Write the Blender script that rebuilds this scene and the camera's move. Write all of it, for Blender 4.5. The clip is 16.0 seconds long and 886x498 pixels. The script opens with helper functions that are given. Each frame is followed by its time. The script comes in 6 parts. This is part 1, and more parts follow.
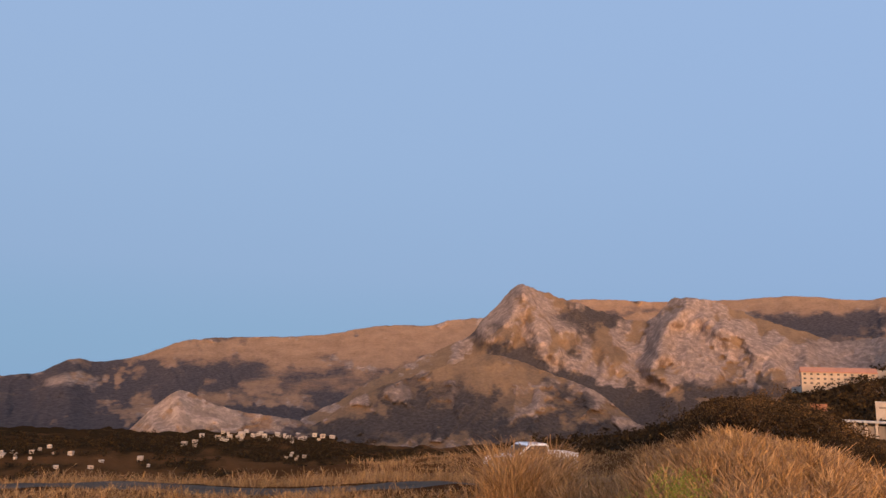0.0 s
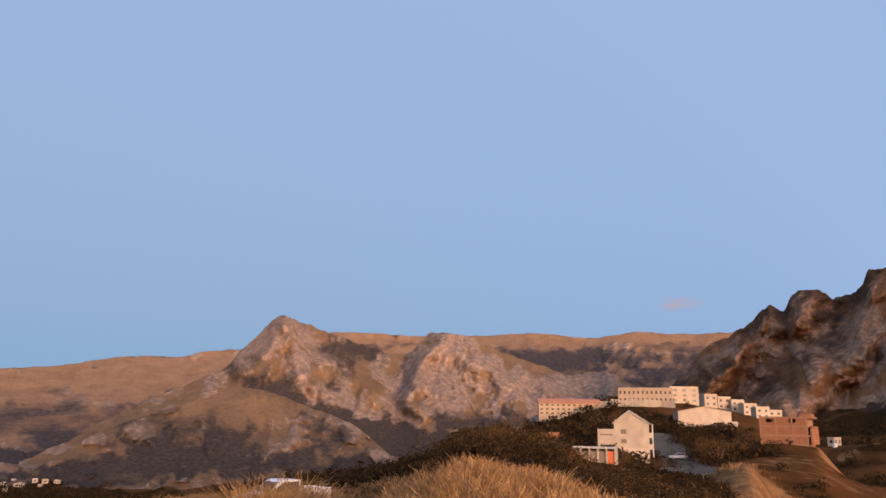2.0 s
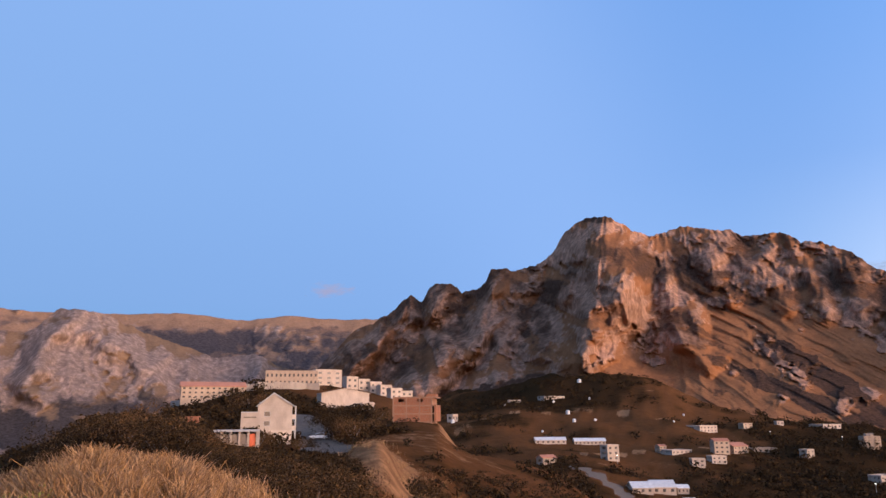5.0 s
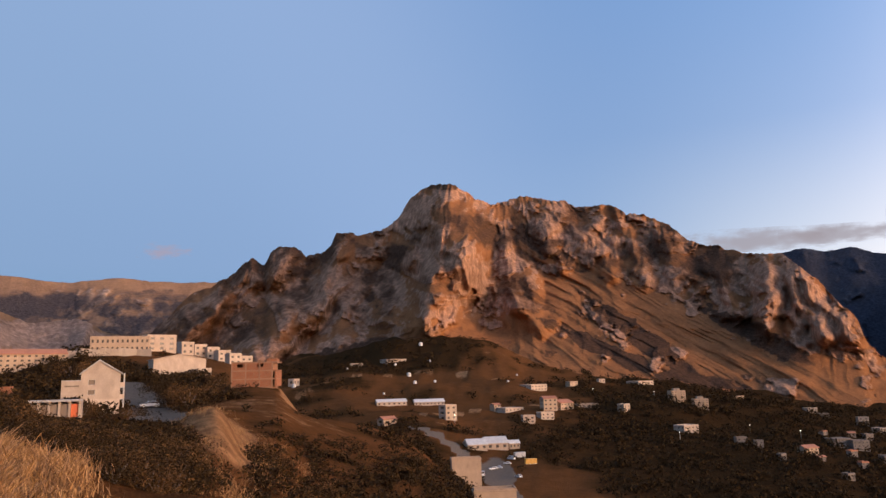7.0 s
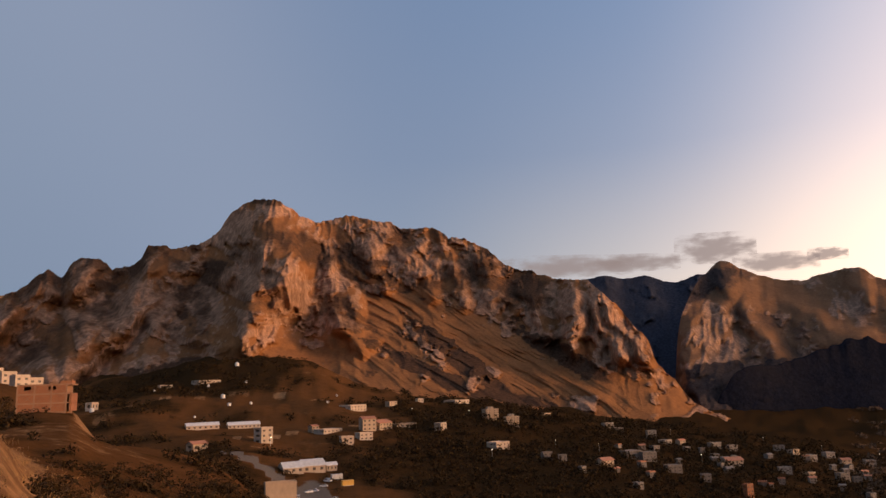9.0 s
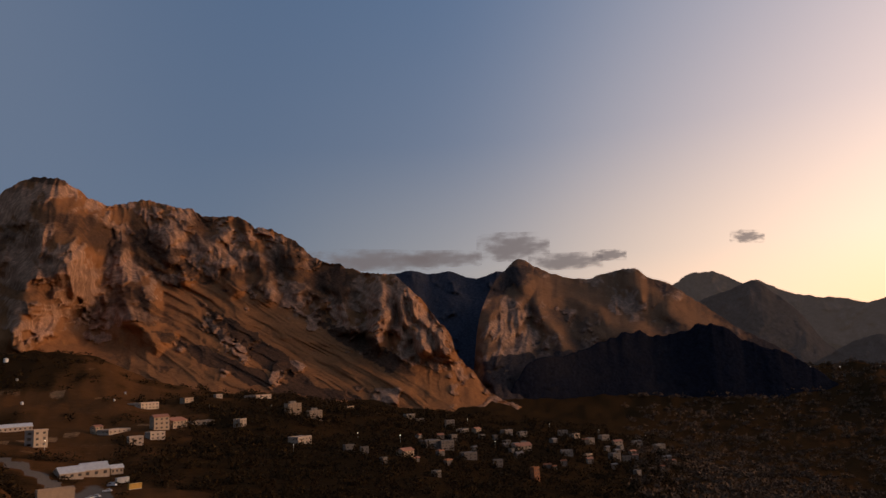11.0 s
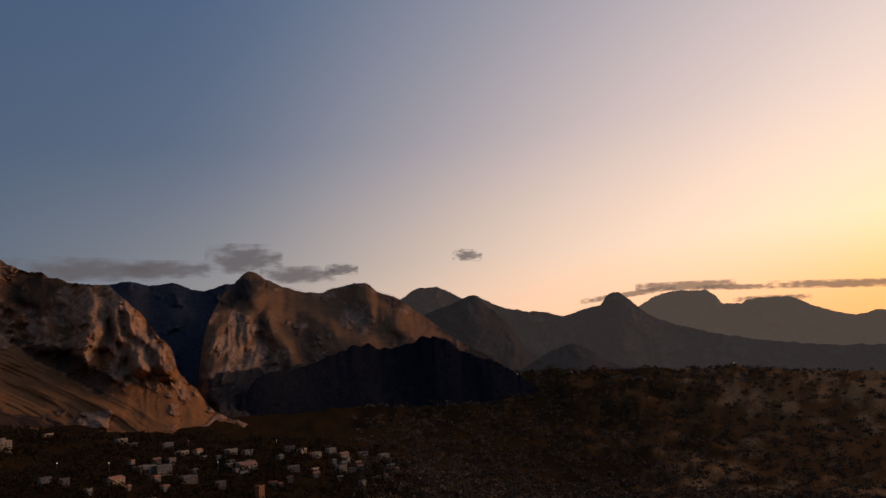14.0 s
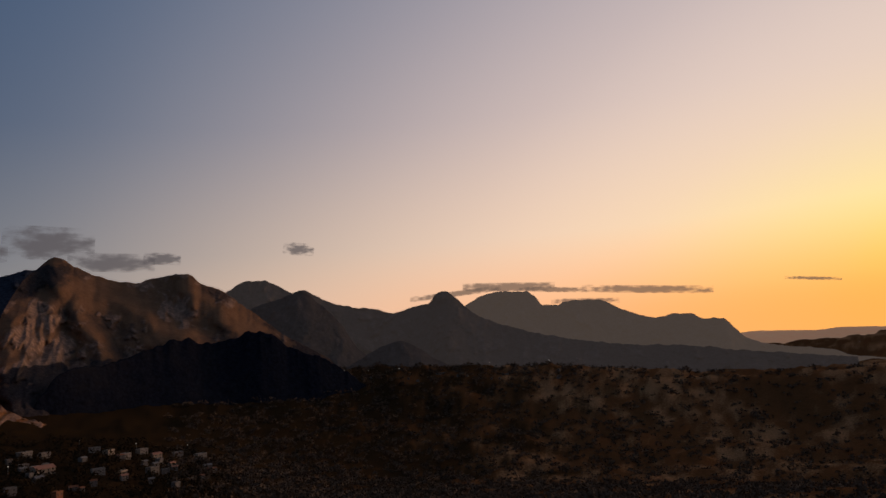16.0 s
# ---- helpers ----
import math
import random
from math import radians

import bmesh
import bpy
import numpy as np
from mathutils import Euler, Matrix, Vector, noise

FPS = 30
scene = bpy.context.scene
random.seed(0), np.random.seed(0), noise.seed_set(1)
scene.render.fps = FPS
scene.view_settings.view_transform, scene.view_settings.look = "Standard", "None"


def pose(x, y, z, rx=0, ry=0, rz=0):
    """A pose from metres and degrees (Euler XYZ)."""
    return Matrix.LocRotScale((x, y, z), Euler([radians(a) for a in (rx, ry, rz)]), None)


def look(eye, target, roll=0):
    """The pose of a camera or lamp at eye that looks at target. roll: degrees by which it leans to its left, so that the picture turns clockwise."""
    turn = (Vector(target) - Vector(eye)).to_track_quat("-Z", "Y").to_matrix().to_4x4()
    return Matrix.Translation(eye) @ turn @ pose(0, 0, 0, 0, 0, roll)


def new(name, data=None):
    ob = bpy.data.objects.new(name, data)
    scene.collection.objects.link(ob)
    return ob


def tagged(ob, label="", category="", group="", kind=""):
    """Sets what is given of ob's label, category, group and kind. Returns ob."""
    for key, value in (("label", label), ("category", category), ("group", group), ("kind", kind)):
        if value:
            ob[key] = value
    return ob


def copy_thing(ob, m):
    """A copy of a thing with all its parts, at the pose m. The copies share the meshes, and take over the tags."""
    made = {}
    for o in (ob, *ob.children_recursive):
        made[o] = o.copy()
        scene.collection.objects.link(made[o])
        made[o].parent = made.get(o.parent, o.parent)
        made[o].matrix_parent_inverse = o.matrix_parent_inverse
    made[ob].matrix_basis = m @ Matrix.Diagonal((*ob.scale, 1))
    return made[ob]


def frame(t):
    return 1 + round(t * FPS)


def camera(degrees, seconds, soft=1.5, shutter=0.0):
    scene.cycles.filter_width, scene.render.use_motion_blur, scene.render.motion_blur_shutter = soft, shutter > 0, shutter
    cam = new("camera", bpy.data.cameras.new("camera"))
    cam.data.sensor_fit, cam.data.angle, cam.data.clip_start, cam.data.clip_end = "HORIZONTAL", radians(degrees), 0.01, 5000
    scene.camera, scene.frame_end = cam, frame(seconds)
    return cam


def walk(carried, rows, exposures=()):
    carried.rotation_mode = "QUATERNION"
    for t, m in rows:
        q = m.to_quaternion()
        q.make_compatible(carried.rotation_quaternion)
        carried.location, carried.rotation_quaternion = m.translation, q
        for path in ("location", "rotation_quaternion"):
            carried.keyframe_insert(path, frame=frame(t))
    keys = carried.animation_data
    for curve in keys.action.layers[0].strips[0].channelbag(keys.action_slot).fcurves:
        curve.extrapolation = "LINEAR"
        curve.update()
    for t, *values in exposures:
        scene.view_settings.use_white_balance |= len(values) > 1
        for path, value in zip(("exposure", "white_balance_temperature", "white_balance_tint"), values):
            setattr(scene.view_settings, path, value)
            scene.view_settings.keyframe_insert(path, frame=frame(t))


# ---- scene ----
# The eye stands on a roadside knoll and turns to the right; the arm swings it through a small arc.
cam = camera(62.63, 16.0, soft=1.5)
EYE, ARM = 1.7, 0.2
TURNS = [  # seconds, yaw, pitch, roll
    (0.0, -0.22, 10.98, -2.33),
    (0.5, -5.93, 13.21, -2.36),
    (1.0, -10.20, 13.90, -1.74),
    (1.5, -15.17, 14.37, -1.38),
    (2.0, -18.73, 14.08, -1.18),
    (2.5, -22.90, 13.67, -1.00),
    (3.0, -28.64, 13.55, -0.33),
    (3.5, -33.36, 13.01, 0.00),
    (4.0, -37.69, 12.73, -0.07),
    (4.5, -41.96, 13.12, 0.12),
    (7.0, -57.58, 9.98, 1.49),
    (7.5, -61.85, 10.20, 2.11),
    (8.0, -65.26, 10.61, 2.05),
    (8.5, -68.00, 11.00, 1.92),
    (9.0, -71.44, 11.09, 2.11),
    (9.5, -75.81, 10.56, 2.08),
    (12.0, -93.68, 10.17, 3.81),
    (12.5, -97.82, 10.21, 3.91),
    (13.0, -100.93, 9.80, 3.98),
    (13.5, -103.27, 10.07, 4.40),
    (14.0, -107.30, 9.53, 4.87),
    (14.5, -110.53, 9.05, 5.25),
    (15.0, -114.35, 8.19, 4.90),
    (15.5, -117.62, 8.10, 4.59),
    (16.0, -120.67, 8.17, 4.48),
]


def eye_pose(yaw, pitch, roll):
    a = radians(yaw)
    return pose(-ARM * math.sin(a), ARM * math.cos(a), EYE, 90 + pitch, roll, yaw)


walk(cam, [(t, eye_pose(y, p, r)) for t, y, p, r in TURNS],
     exposures=[(0.0, -0.13, 6600, 10), (3.0, -0.12, 6600, 10), (4.0, -0.10, 5750, 10), (4.5, -0.14, 5350, 10), (7.0, -0.32, 6300, 10), (7.5, -0.40, 7100, 14), (8.0, -0.45, 7500, 16), (9.0, -0.74, 7800, 16),
                (9.5, -0.95, 7900, 16), (12.0, -1.80, 6600, 10), (12.5, -1.70, 6600, 10), (13.0, -1.98, 6600, 10), (13.5, -1.92, 6600, 10), (14.0, -2.05, 6600, 10), (14.5, -2.12, 6600, 10), (15.0, -2.30, 6500, 10), (16.0, -2.34, 6500, 10)])

# ---- sky and sun ----
SUN_BEARING, SUN_HEIGHT = 178.0, 4.2     # degrees clockwise from +Y, degrees up
GLOW_BEARING = 164.0                     # middle of the bright evening haze
world = bpy.data.worlds.new("evening_sky")
scene.world = world
world.use_nodes = True
wn, wl = world.node_tree.nodes, world.node_tree.links
sky = wn.new("ShaderNodeTexSky")
sky.sky_type, sky.sun_disc = "NISHITA", False
sky.sun_elevation, sky.sun_rotation = radians(SUN_HEIGHT), radians(SUN_BEARING)
sky.altitude, sky.air_density, sky.dust_density, sky.ozone_density = 700, 1.0, 1.0, 2.0


def sky_ramp(fac, stops):
    r = wn.new("ShaderNodeValToRGB")
    while len(r.color_ramp.elements) < len(stops):
        r.color_ramp.elements.new(0.5)
    for el, (p, c) in zip(r.color_ramp.elements, stops):
        el.position, el.color = p, (*c, 1)
    r.color_ramp.interpolation = "B_SPLINE"
    wl.new(fac, r.inputs[0])
    return r.outputs[0]


def sky_mix(fac, a, b, mode="MIX"):
    m = wn.new("ShaderNodeMix")
    m.data_type, m.blend_type = "RGBA", mode
    for sock, v in ((0, fac), (6, a), (7, b)):
        if isinstance(v, (int, float)):
            m.inputs[sock].default_value = v
        else:
            wl.new(v, m.inputs[sock])
    return m.outputs[2]


# the clear evening sky: lavender blue away from the sun, cream and gold round it, orange along the horizon below it
way = wn.new("ShaderNodeTexCoord").outputs["Generated"]
dot = wn.new("ShaderNodeVectorMath")
dot.operation = "DOT_PRODUCT"
flat = wn.new("ShaderNodeMapping")
flat.inputs["Scale"].default_value = (1, 1, 2)
unit = wn.new("ShaderNodeVectorMath")
unit.operation = "NORMALIZE"
wl.new(way, flat.inputs[0])
wl.new(flat.outputs[0], unit.inputs[0])
wl.new(unit.outputs[0], dot.inputs[0])
dot.inputs[1].default_value = (math.sin(radians(GLOW_BEARING)) * math.cos(radians(5)), math.cos(radians(GLOW_BEARING)) * math.cos(radians(5)), math.sin(radians(5)))
near_sun = wn.new("ShaderNodeMapRange")
near_sun.inputs["From Min"].default_value = -1.0
wl.new(dot.outputs["Value"], near_sun.inputs["Value"])
split = wn.new("ShaderNodeSeparateXYZ")
wl.new(way, split.inputs[0])
SKY_GAIN, SKY_UNIT = 8.0, 0.5            # a ramp holds no value above one, so its tones are halved


def sky_tone(stops):
    return sky_ramp(near_sun.outputs[0], [(p, tuple(v * SKY_UNIT for v in c)) for p, c in stops])


ring_tone = sky_tone([(0.0, (0.080, 0.117, 0.18)), (0.27, (0.080, 0.119, 0.198)), (0.38, (0.110, 0.152, 0.240)), (0.48, (0.105, 0.155, 0.225)), (0.56, (0.25, 0.262, 0.282)), (0.63, (0.32, 0.32, 0.325)), (0.70, (0.50, 0.44, 0.40)),
                                            (0.78, (0.84, 0.66, 0.51)), (0.86, (1.18, 0.90, 0.65)), (0.94, (1.44, 1.07, 0.71)), (0.985, (1.55, 1.32, 0.42)), (1.0, (1.65, 1.58, 0.06))])
low_tone = sky_tone([(0.0, (0.068, 0.115, 0.178)), (0.29, (0.068, 0.118, 0.182)), (0.47, (0.110, 0.150, 0.20)), (0.58, (0.25, 0.25, 0.255)), (0.66, (0.42, 0.37, 0.33)), (0.73, (0.78, 0.59, 0.47)), (0.826, (1.22, 0.73, 0.47)), (0.92, (1.40, 0.62, 0.28)), (0.98, (1.5, 0.62, 0.12))])
top_tone = sky_tone([(0.0, (0.095, 0.135, 0.20)), (0.29, (0.092, 0.136, 0.218)), (0.40, (0.105, 0.146, 0.228)), (0.50, (0.056, 0.104, 0.200)), (0.58, (0.056, 0.112, 0.220)), (0.64, (0.056, 0.118, 0.240)), (0.71, (0.160, 0.215, 0.330)), (0.79, (0.36, 0.365, 0.46)), (0.87, (0.70, 0.61, 0.65)), (0.93, (1.02, 0.86, 0.80))])
low = sky_ramp(split.outputs["Z"], [(0.0, (1, 1, 1)), (0.06, (0.95, 0.95, 0.95)), (0.15, (0, 0, 0))])
top = sky_ramp(split.outputs["Z"], [(0.09, (0, 0, 0)), (0.31, (1, 1, 1))])
tone = sky_mix(low, sky_mix(top, ring_tone, top_tone), low_tone)
gain = wn.new("ShaderNodeVectorMath")
gain.operation = "SCALE"
gain.inputs["Scale"].default_value = SKY_GAIN
wl.new(tone, gain.inputs[0])
thin = wn.new("ShaderNodeVectorMath")
thin.operation = "SCALE"
thin.inputs["Scale"].default_value = 0.1
wl.new(sky.outputs[0], thin.inputs[0])
wl.new(sky_mix(0.07, gain.outputs[0], thin.outputs[0]), wn["Background"].inputs[0])
wn["Background"].inputs[1].default_value = 1.0

sun_way = Vector((math.sin(radians(SUN_BEARING)) * math.cos(radians(SUN_HEIGHT)),
                  math.cos(radians(SUN_BEARING)) * math.cos(radians(SUN_HEIGHT)), math.sin(radians(SUN_HEIGHT))))
sun = new("sun", bpy.data.lights.new("sun", "SUN"))
sun.data.energy, sun.data.angle, sun.data.color = 5.0, radians(14.0), (1.0, 0.64, 0.43)
sun.matrix_world = look(sun_way * 300, (0, 0, 0))


# ---- numbers: noise, curves, the plan in bearings ----
def lattice(i, j, k, seed):
    n = (i.astype(np.uint32) * np.uint32(374761393) + j.astype(np.uint32) * np.uint32(668265263)
         + k.astype(np.uint32) * np.uint32(2246822519) + np.uint32(seed * 3266489 + 17))
    n = (n ^ (n >> np.uint32(13))) * np.uint32(1274126177)
    n = (n ^ (n >> np.uint32(16))) * np.uint32(2654435769)
    n = n ^ (n >> np.uint32(15))
    return (n & np.uint32(0xFFFFFF)).astype(np.float64) / 8388607.5 - 1.0


def vnoise(x, y, z=0.0, seed=0):
    x, y, z = np.broadcast_arrays(np.asarray(x, float), np.asarray(y, float), np.asarray(z, float))
    i, j, k = np.floor(x).astype(np.int64), np.floor(y).astype(np.int64), np.floor(z).astype(np.int64)
    u, v, w = x - i, y - j, z - k
    u, v, w = (a * a * a * (a * (a * 6 - 15) + 10) for a in (u, v, w))
    total = 0.0
    for di in (0, 1):
        for dj in (0, 1):
            for dk in (0, 1):
                total = total + lattice(i + di, j + dj, k + dk, seed) * (u if di else 1 - u) * (v if dj else 1 - v) * (w if dk else 1 - w)
    return total


def fbm(x, y, z=0.0, octaves=4, seed=0, gain=0.5):
    total, amp = 0.0, 1.0
    for o in range(octaves):
        total = total + amp * vnoise(np.asarray(x) * 2 ** o, np.asarray(y) * 2 ** o, np.asarray(z) * 2 ** o, seed + o)
        amp *= gain
    return total


def ridged(x, y, z=0.0, octaves=4, seed=0, gain=0.55):
    total, amp = 0.0, 1.0
    for o in range(octaves):
        total = total + amp * (1 - 2 * np.abs(vnoise(np.asarray(x) * 2 ** o, np.asarray(y) * 2 ** o, np.asarray(z) * 2 ** o, seed + o)))
        amp *= gain
    return total


def smooth(a, b, x):
    t = np.clip((np.asarray(x, float) - a) / (b - a), 0, 1)
    return t * t * (3 - 2 * t)


def curve(xs, ys, x):
    """A monotone cubic through the knots."""
    xs, ys, x = np.asarray(xs, float), np.asarray(ys, float), np.asarray(x, float)
    h, d = np.diff(xs), np.diff(ys, axis=0)
    d = d / (h if ys.ndim == 1 else h[:, None])
    m = np.zeros_like(ys)
    with np.errstate(divide="ignore", invalid="ignore"):
        m[1:-1] = np.where(d[:-1] * d[1:] > 0, 2 * d[:-1] * d[1:] / (d[:-1] + d[1:]), 0)
    m[0], m[-1] = d[0], d[-1]
    x = np.clip(x, xs[0], xs[-1])
    i = np.clip(np.searchsorted(xs, x) - 1, 0, len(xs) - 2)
    t = (x - xs[i]) / h[i]
    hh = h[i]
    if ys.ndim > 1:
        t, hh = t[:, None], hh[:, None]
    return ((1 + 2 * t) * (1 - t) ** 2 * ys[i] + t * (1 - t) ** 2 * hh * m[i] + t * t * (3 - 2 * t) * ys[i + 1] + t * t * (t - 1) * hh * m[i + 1])


def spot(b, e, r):
    """The place at bearing b, elevation e as seen from the eye, r metres off over the ground."""
    return Vector((r * math.sin(radians(b)), r * math.cos(radians(b)), EYE + r * math.tan(radians(e))))


# ---- materials ----
def material(name):
    m = bpy.data.materials.new(name)
    m.use_nodes = True
    n, l = m.node_tree.nodes, m.node_tree.links
    return m, n, l, n["Principled BSDF"]


def noise_node(n, l, coords, scale, detail=6.0, rough=0.6, stretch=None):
    t = n.new("ShaderNodeTexNoise")
    t.inputs["Scale"].default_value, t.inputs["Detail"].default_value, t.inputs["Roughness"].default_value = scale, detail, rough
    src = coords
    if stretch:
        mp = n.new("ShaderNodeMapping")
        mp.inputs["Scale"].default_value = stretch
        l.new(coords, mp.inputs[0])
        src = mp.outputs[0]
    l.new(src, t.inputs["Vector"])
    return t.outputs[0]


def ramp_node(n, l, fac, stops):
    r = n.new("ShaderNodeValToRGB")
    while len(r.color_ramp.elements) < len(stops):
        r.color_ramp.elements.new(0.5)
    for el, (p, c) in zip(r.color_ramp.elements, stops):
        el.position, el.color = p, (*c, 1)
    l.new(fac, r.inputs[0])
    return r.outputs[0]


def mix_node(n, l, fac, a, b, mode="MIX"):
    m = n.new("ShaderNodeMix")
    m.data_type, m.blend_type = "RGBA", mode
    for sock, v in ((0, fac), (6, a), (7, b)):
        if isinstance(v, (int, float)):
            m.inputs[sock].default_value = v
        elif isinstance(v, tuple):
            m.inputs[sock].default_value = (*v, 1)
        else:
            l.new(v, m.inputs[sock])
    return m.outputs[2]


def bump_node(n, l, height, strength, distance, bsdf):
    b = n.new("ShaderNodeBump")
    b.inputs["Strength"].default_value, b.inputs["Distance"].default_value = strength, distance
    l.new(height, b.inputs["Height"])
    l.new(b.outputs[0], bsdf.inputs["Normal"])


def terrain_material(name, rock, grass, scrub, unit, haze_glow=None, soil=None):
    """Bare rock, dry grass and dark scrub by the sheet's own masks; unit: the size in metres of the coarser grain."""
    m, n, l, p = material(name)
    xyz = n.new("ShaderNodeNewGeometry").outputs["Position"]
    coarse = noise_node(n, l, xyz, 1 / unit, 8, 0.65)
    fine = noise_node(n, l, xyz, 7 / unit, 5, 0.7)
    tall = noise_node(n, l, xyz, 2.2 / unit, 6, 0.7, (1, 1, 0.35))

    def tone(c, lo, hi, fac):
        return ramp_node(n, l, fac, [(0.3, tuple(v * lo for v in c)), (0.7, tuple(min(v * hi, 0.9) for v in c))])

    def mask(key, sharp, jitter):
        a = n.new("ShaderNodeAttribute")
        a.attribute_name = key
        s = n.new("ShaderNodeMath")
        s.operation = "MULTIPLY_ADD"
        l.new(jitter, s.inputs[0])
        s.inputs[1].default_value = 1.1
        l.new(a.outputs["Fac"], s.inputs[2])
        r = n.new("ShaderNodeMapRange")
        r.interpolation_type = "SMOOTHSTEP"
        r.inputs["From Min"].default_value, r.inputs["From Max"].default_value = 1.05 - sharp, 1.05 + sharp
        l.new(s.outputs[0], r.inputs["Value"])
        return r.outputs[0]

    crack = noise_node(n, l, xyz, 3.2 / unit, 9, 0.78, (1, 1, 0.6))
    stone = mix_node(n, l, ramp_node(n, l, crack, [(0.46, (0, 0, 0)), (0.64, (1, 1, 1))]), tone(rock, 0.55, 0.95, tall), tuple(min(v * 1.5, 0.8) for v in rock))
    c = mix_node(n, l, mask("rock", 0.18, tall), tone(grass, 0.6, 1.3, mix_node(n, l, 0.5, fine, coarse)), stone)
    c = mix_node(n, l, mask("scrub", 0.40, coarse), c, tone(scrub, 0.55, 1.5, fine))
    if soil:
        c = mix_node(n, l, mask("soil", 0.12, coarse), c, tone(soil, 0.8, 1.15, fine))
    l.new(c, p.inputs["Base Color"])
    p.inputs["Roughness"].default_value = 0.95
    p.inputs["Specular IOR Level"].default_value = 0.0
    hgt = mix_node(n, l, 0.5, coarse, fine)
    hgt = mix_node(n, l, 0.5, hgt, crack)
    bump_node(n, l, hgt, 1.0, unit * 0.17, p)
    # distance haze, put into the material as emission
    if haze_glow:
        p.inputs["Emission Color"].default_value, p.inputs["Emission Strength"].default_value = (*haze_glow, 1), 1.0
    return m


mountain_mat = terrain_material("limestone_mountain", (0.345, 0.190, 0.118), (0.265, 0.116, 0.050), (0.078, 0.043, 0.027), 40)
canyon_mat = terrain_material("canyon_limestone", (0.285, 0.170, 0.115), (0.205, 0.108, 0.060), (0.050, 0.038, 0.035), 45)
# back wall of the canyon: its shadow and haze are put into this blue
canyon_shade_mat = terrain_material("canyon_shade", (0.08, 0.075, 0.085), (0.055, 0.05, 0.056), (0.036, 0.040, 0.054), 60)
# near black: the valley's cast shadow as a colour
shadow_hill_mat = terrain_material("valley_shadow_hill", (0.030, 0.027, 0.029), (0.022, 0.020, 0.023), (0.011, 0.012, 0.018), 60)
peak_mat = terrain_material("pale_limestone", (0.265, 0.178, 0.134), (0.205, 0.124, 0.072), (0.060, 0.046, 0.040), 50)
range_mat = terrain_material("grassy_range", (0.31, 0.21, 0.155), (0.285, 0.165, 0.098), (0.068, 0.054, 0.052), 80)
ground_mat = terrain_material("hillside_ground", (0.30, 0.150, 0.068), (0.118, 0.050, 0.019), (0.036, 0.019, 0.008), 9, soil=(0.16, 0.125, 0.098))
# far ridges and plain: the haze before them is painted as glow
haze_near_mat = terrain_material("dark_hazy_hill", (0.08, 0.062, 0.055), (0.07, 0.055, 0.048), (0.05, 0.042, 0.038), 100, haze_glow=(0.042, 0.034, 0.033))
haze_mat = terrain_material("hazy_mountain", (0.08, 0.062, 0.055), (0.07, 0.055, 0.048), (0.05, 0.042, 0.038), 120, haze_glow=(0.105, 0.082, 0.074))
haze_far_mat = terrain_material("far_hazy_mountain", (0.08, 0.062, 0.055), (0.07, 0.055, 0.048), (0.05, 0.042, 0.038), 150, haze_glow=(0.29, 0.215, 0.17))
plain_mat = terrain_material("far_hazy_plain", (0.2, 0.16, 0.14), (0.2, 0.16, 0.14), (0.15, 0.13, 0.12), 200, haze_glow=(0.85, 0.46, 0.27))


# ---- meshes ----
def grid_mesh(name, pts, masks, mat, wrap=False):
    nb, ns, _ = pts.shape
    me = bpy.data.meshes.new(name)
    idx = np.arange(nb * ns).reshape(nb, ns)
    nxt = np.roll(idx, -1, 0) if wrap else idx[1:]
    cur = idx if wrap else idx[:-1]
    quads = np.stack([cur[:, :-1], cur[:, 1:], nxt[:, 1:], nxt[:, :-1]], -1).reshape(-1, 4)
    me.vertices.add(nb * ns)
    me.vertices.foreach_set("co", pts.reshape(-1).astype(np.float32))
    me.loops.add(quads.size)
    me.loops.foreach_set("vertex_index", quads.reshape(-1).astype(np.int32))
    me.polygons.add(len(quads))
    me.polygons.foreach_set("loop_start", np.arange(0, quads.size, 4, dtype=np.int32))
    me.polygons.foreach_set("use_smooth", np.ones(len(quads), dtype=bool))
    me.update(calc_edges=True)
    for key, val in masks.items():
        me.attributes.new(key, "FLOAT", "POINT").data.foreach_set("value", np.broadcast_to(val, (nb, ns)).reshape(-1).astype(np.float32))
    me.materials.append(mat)
    return new(name, me)


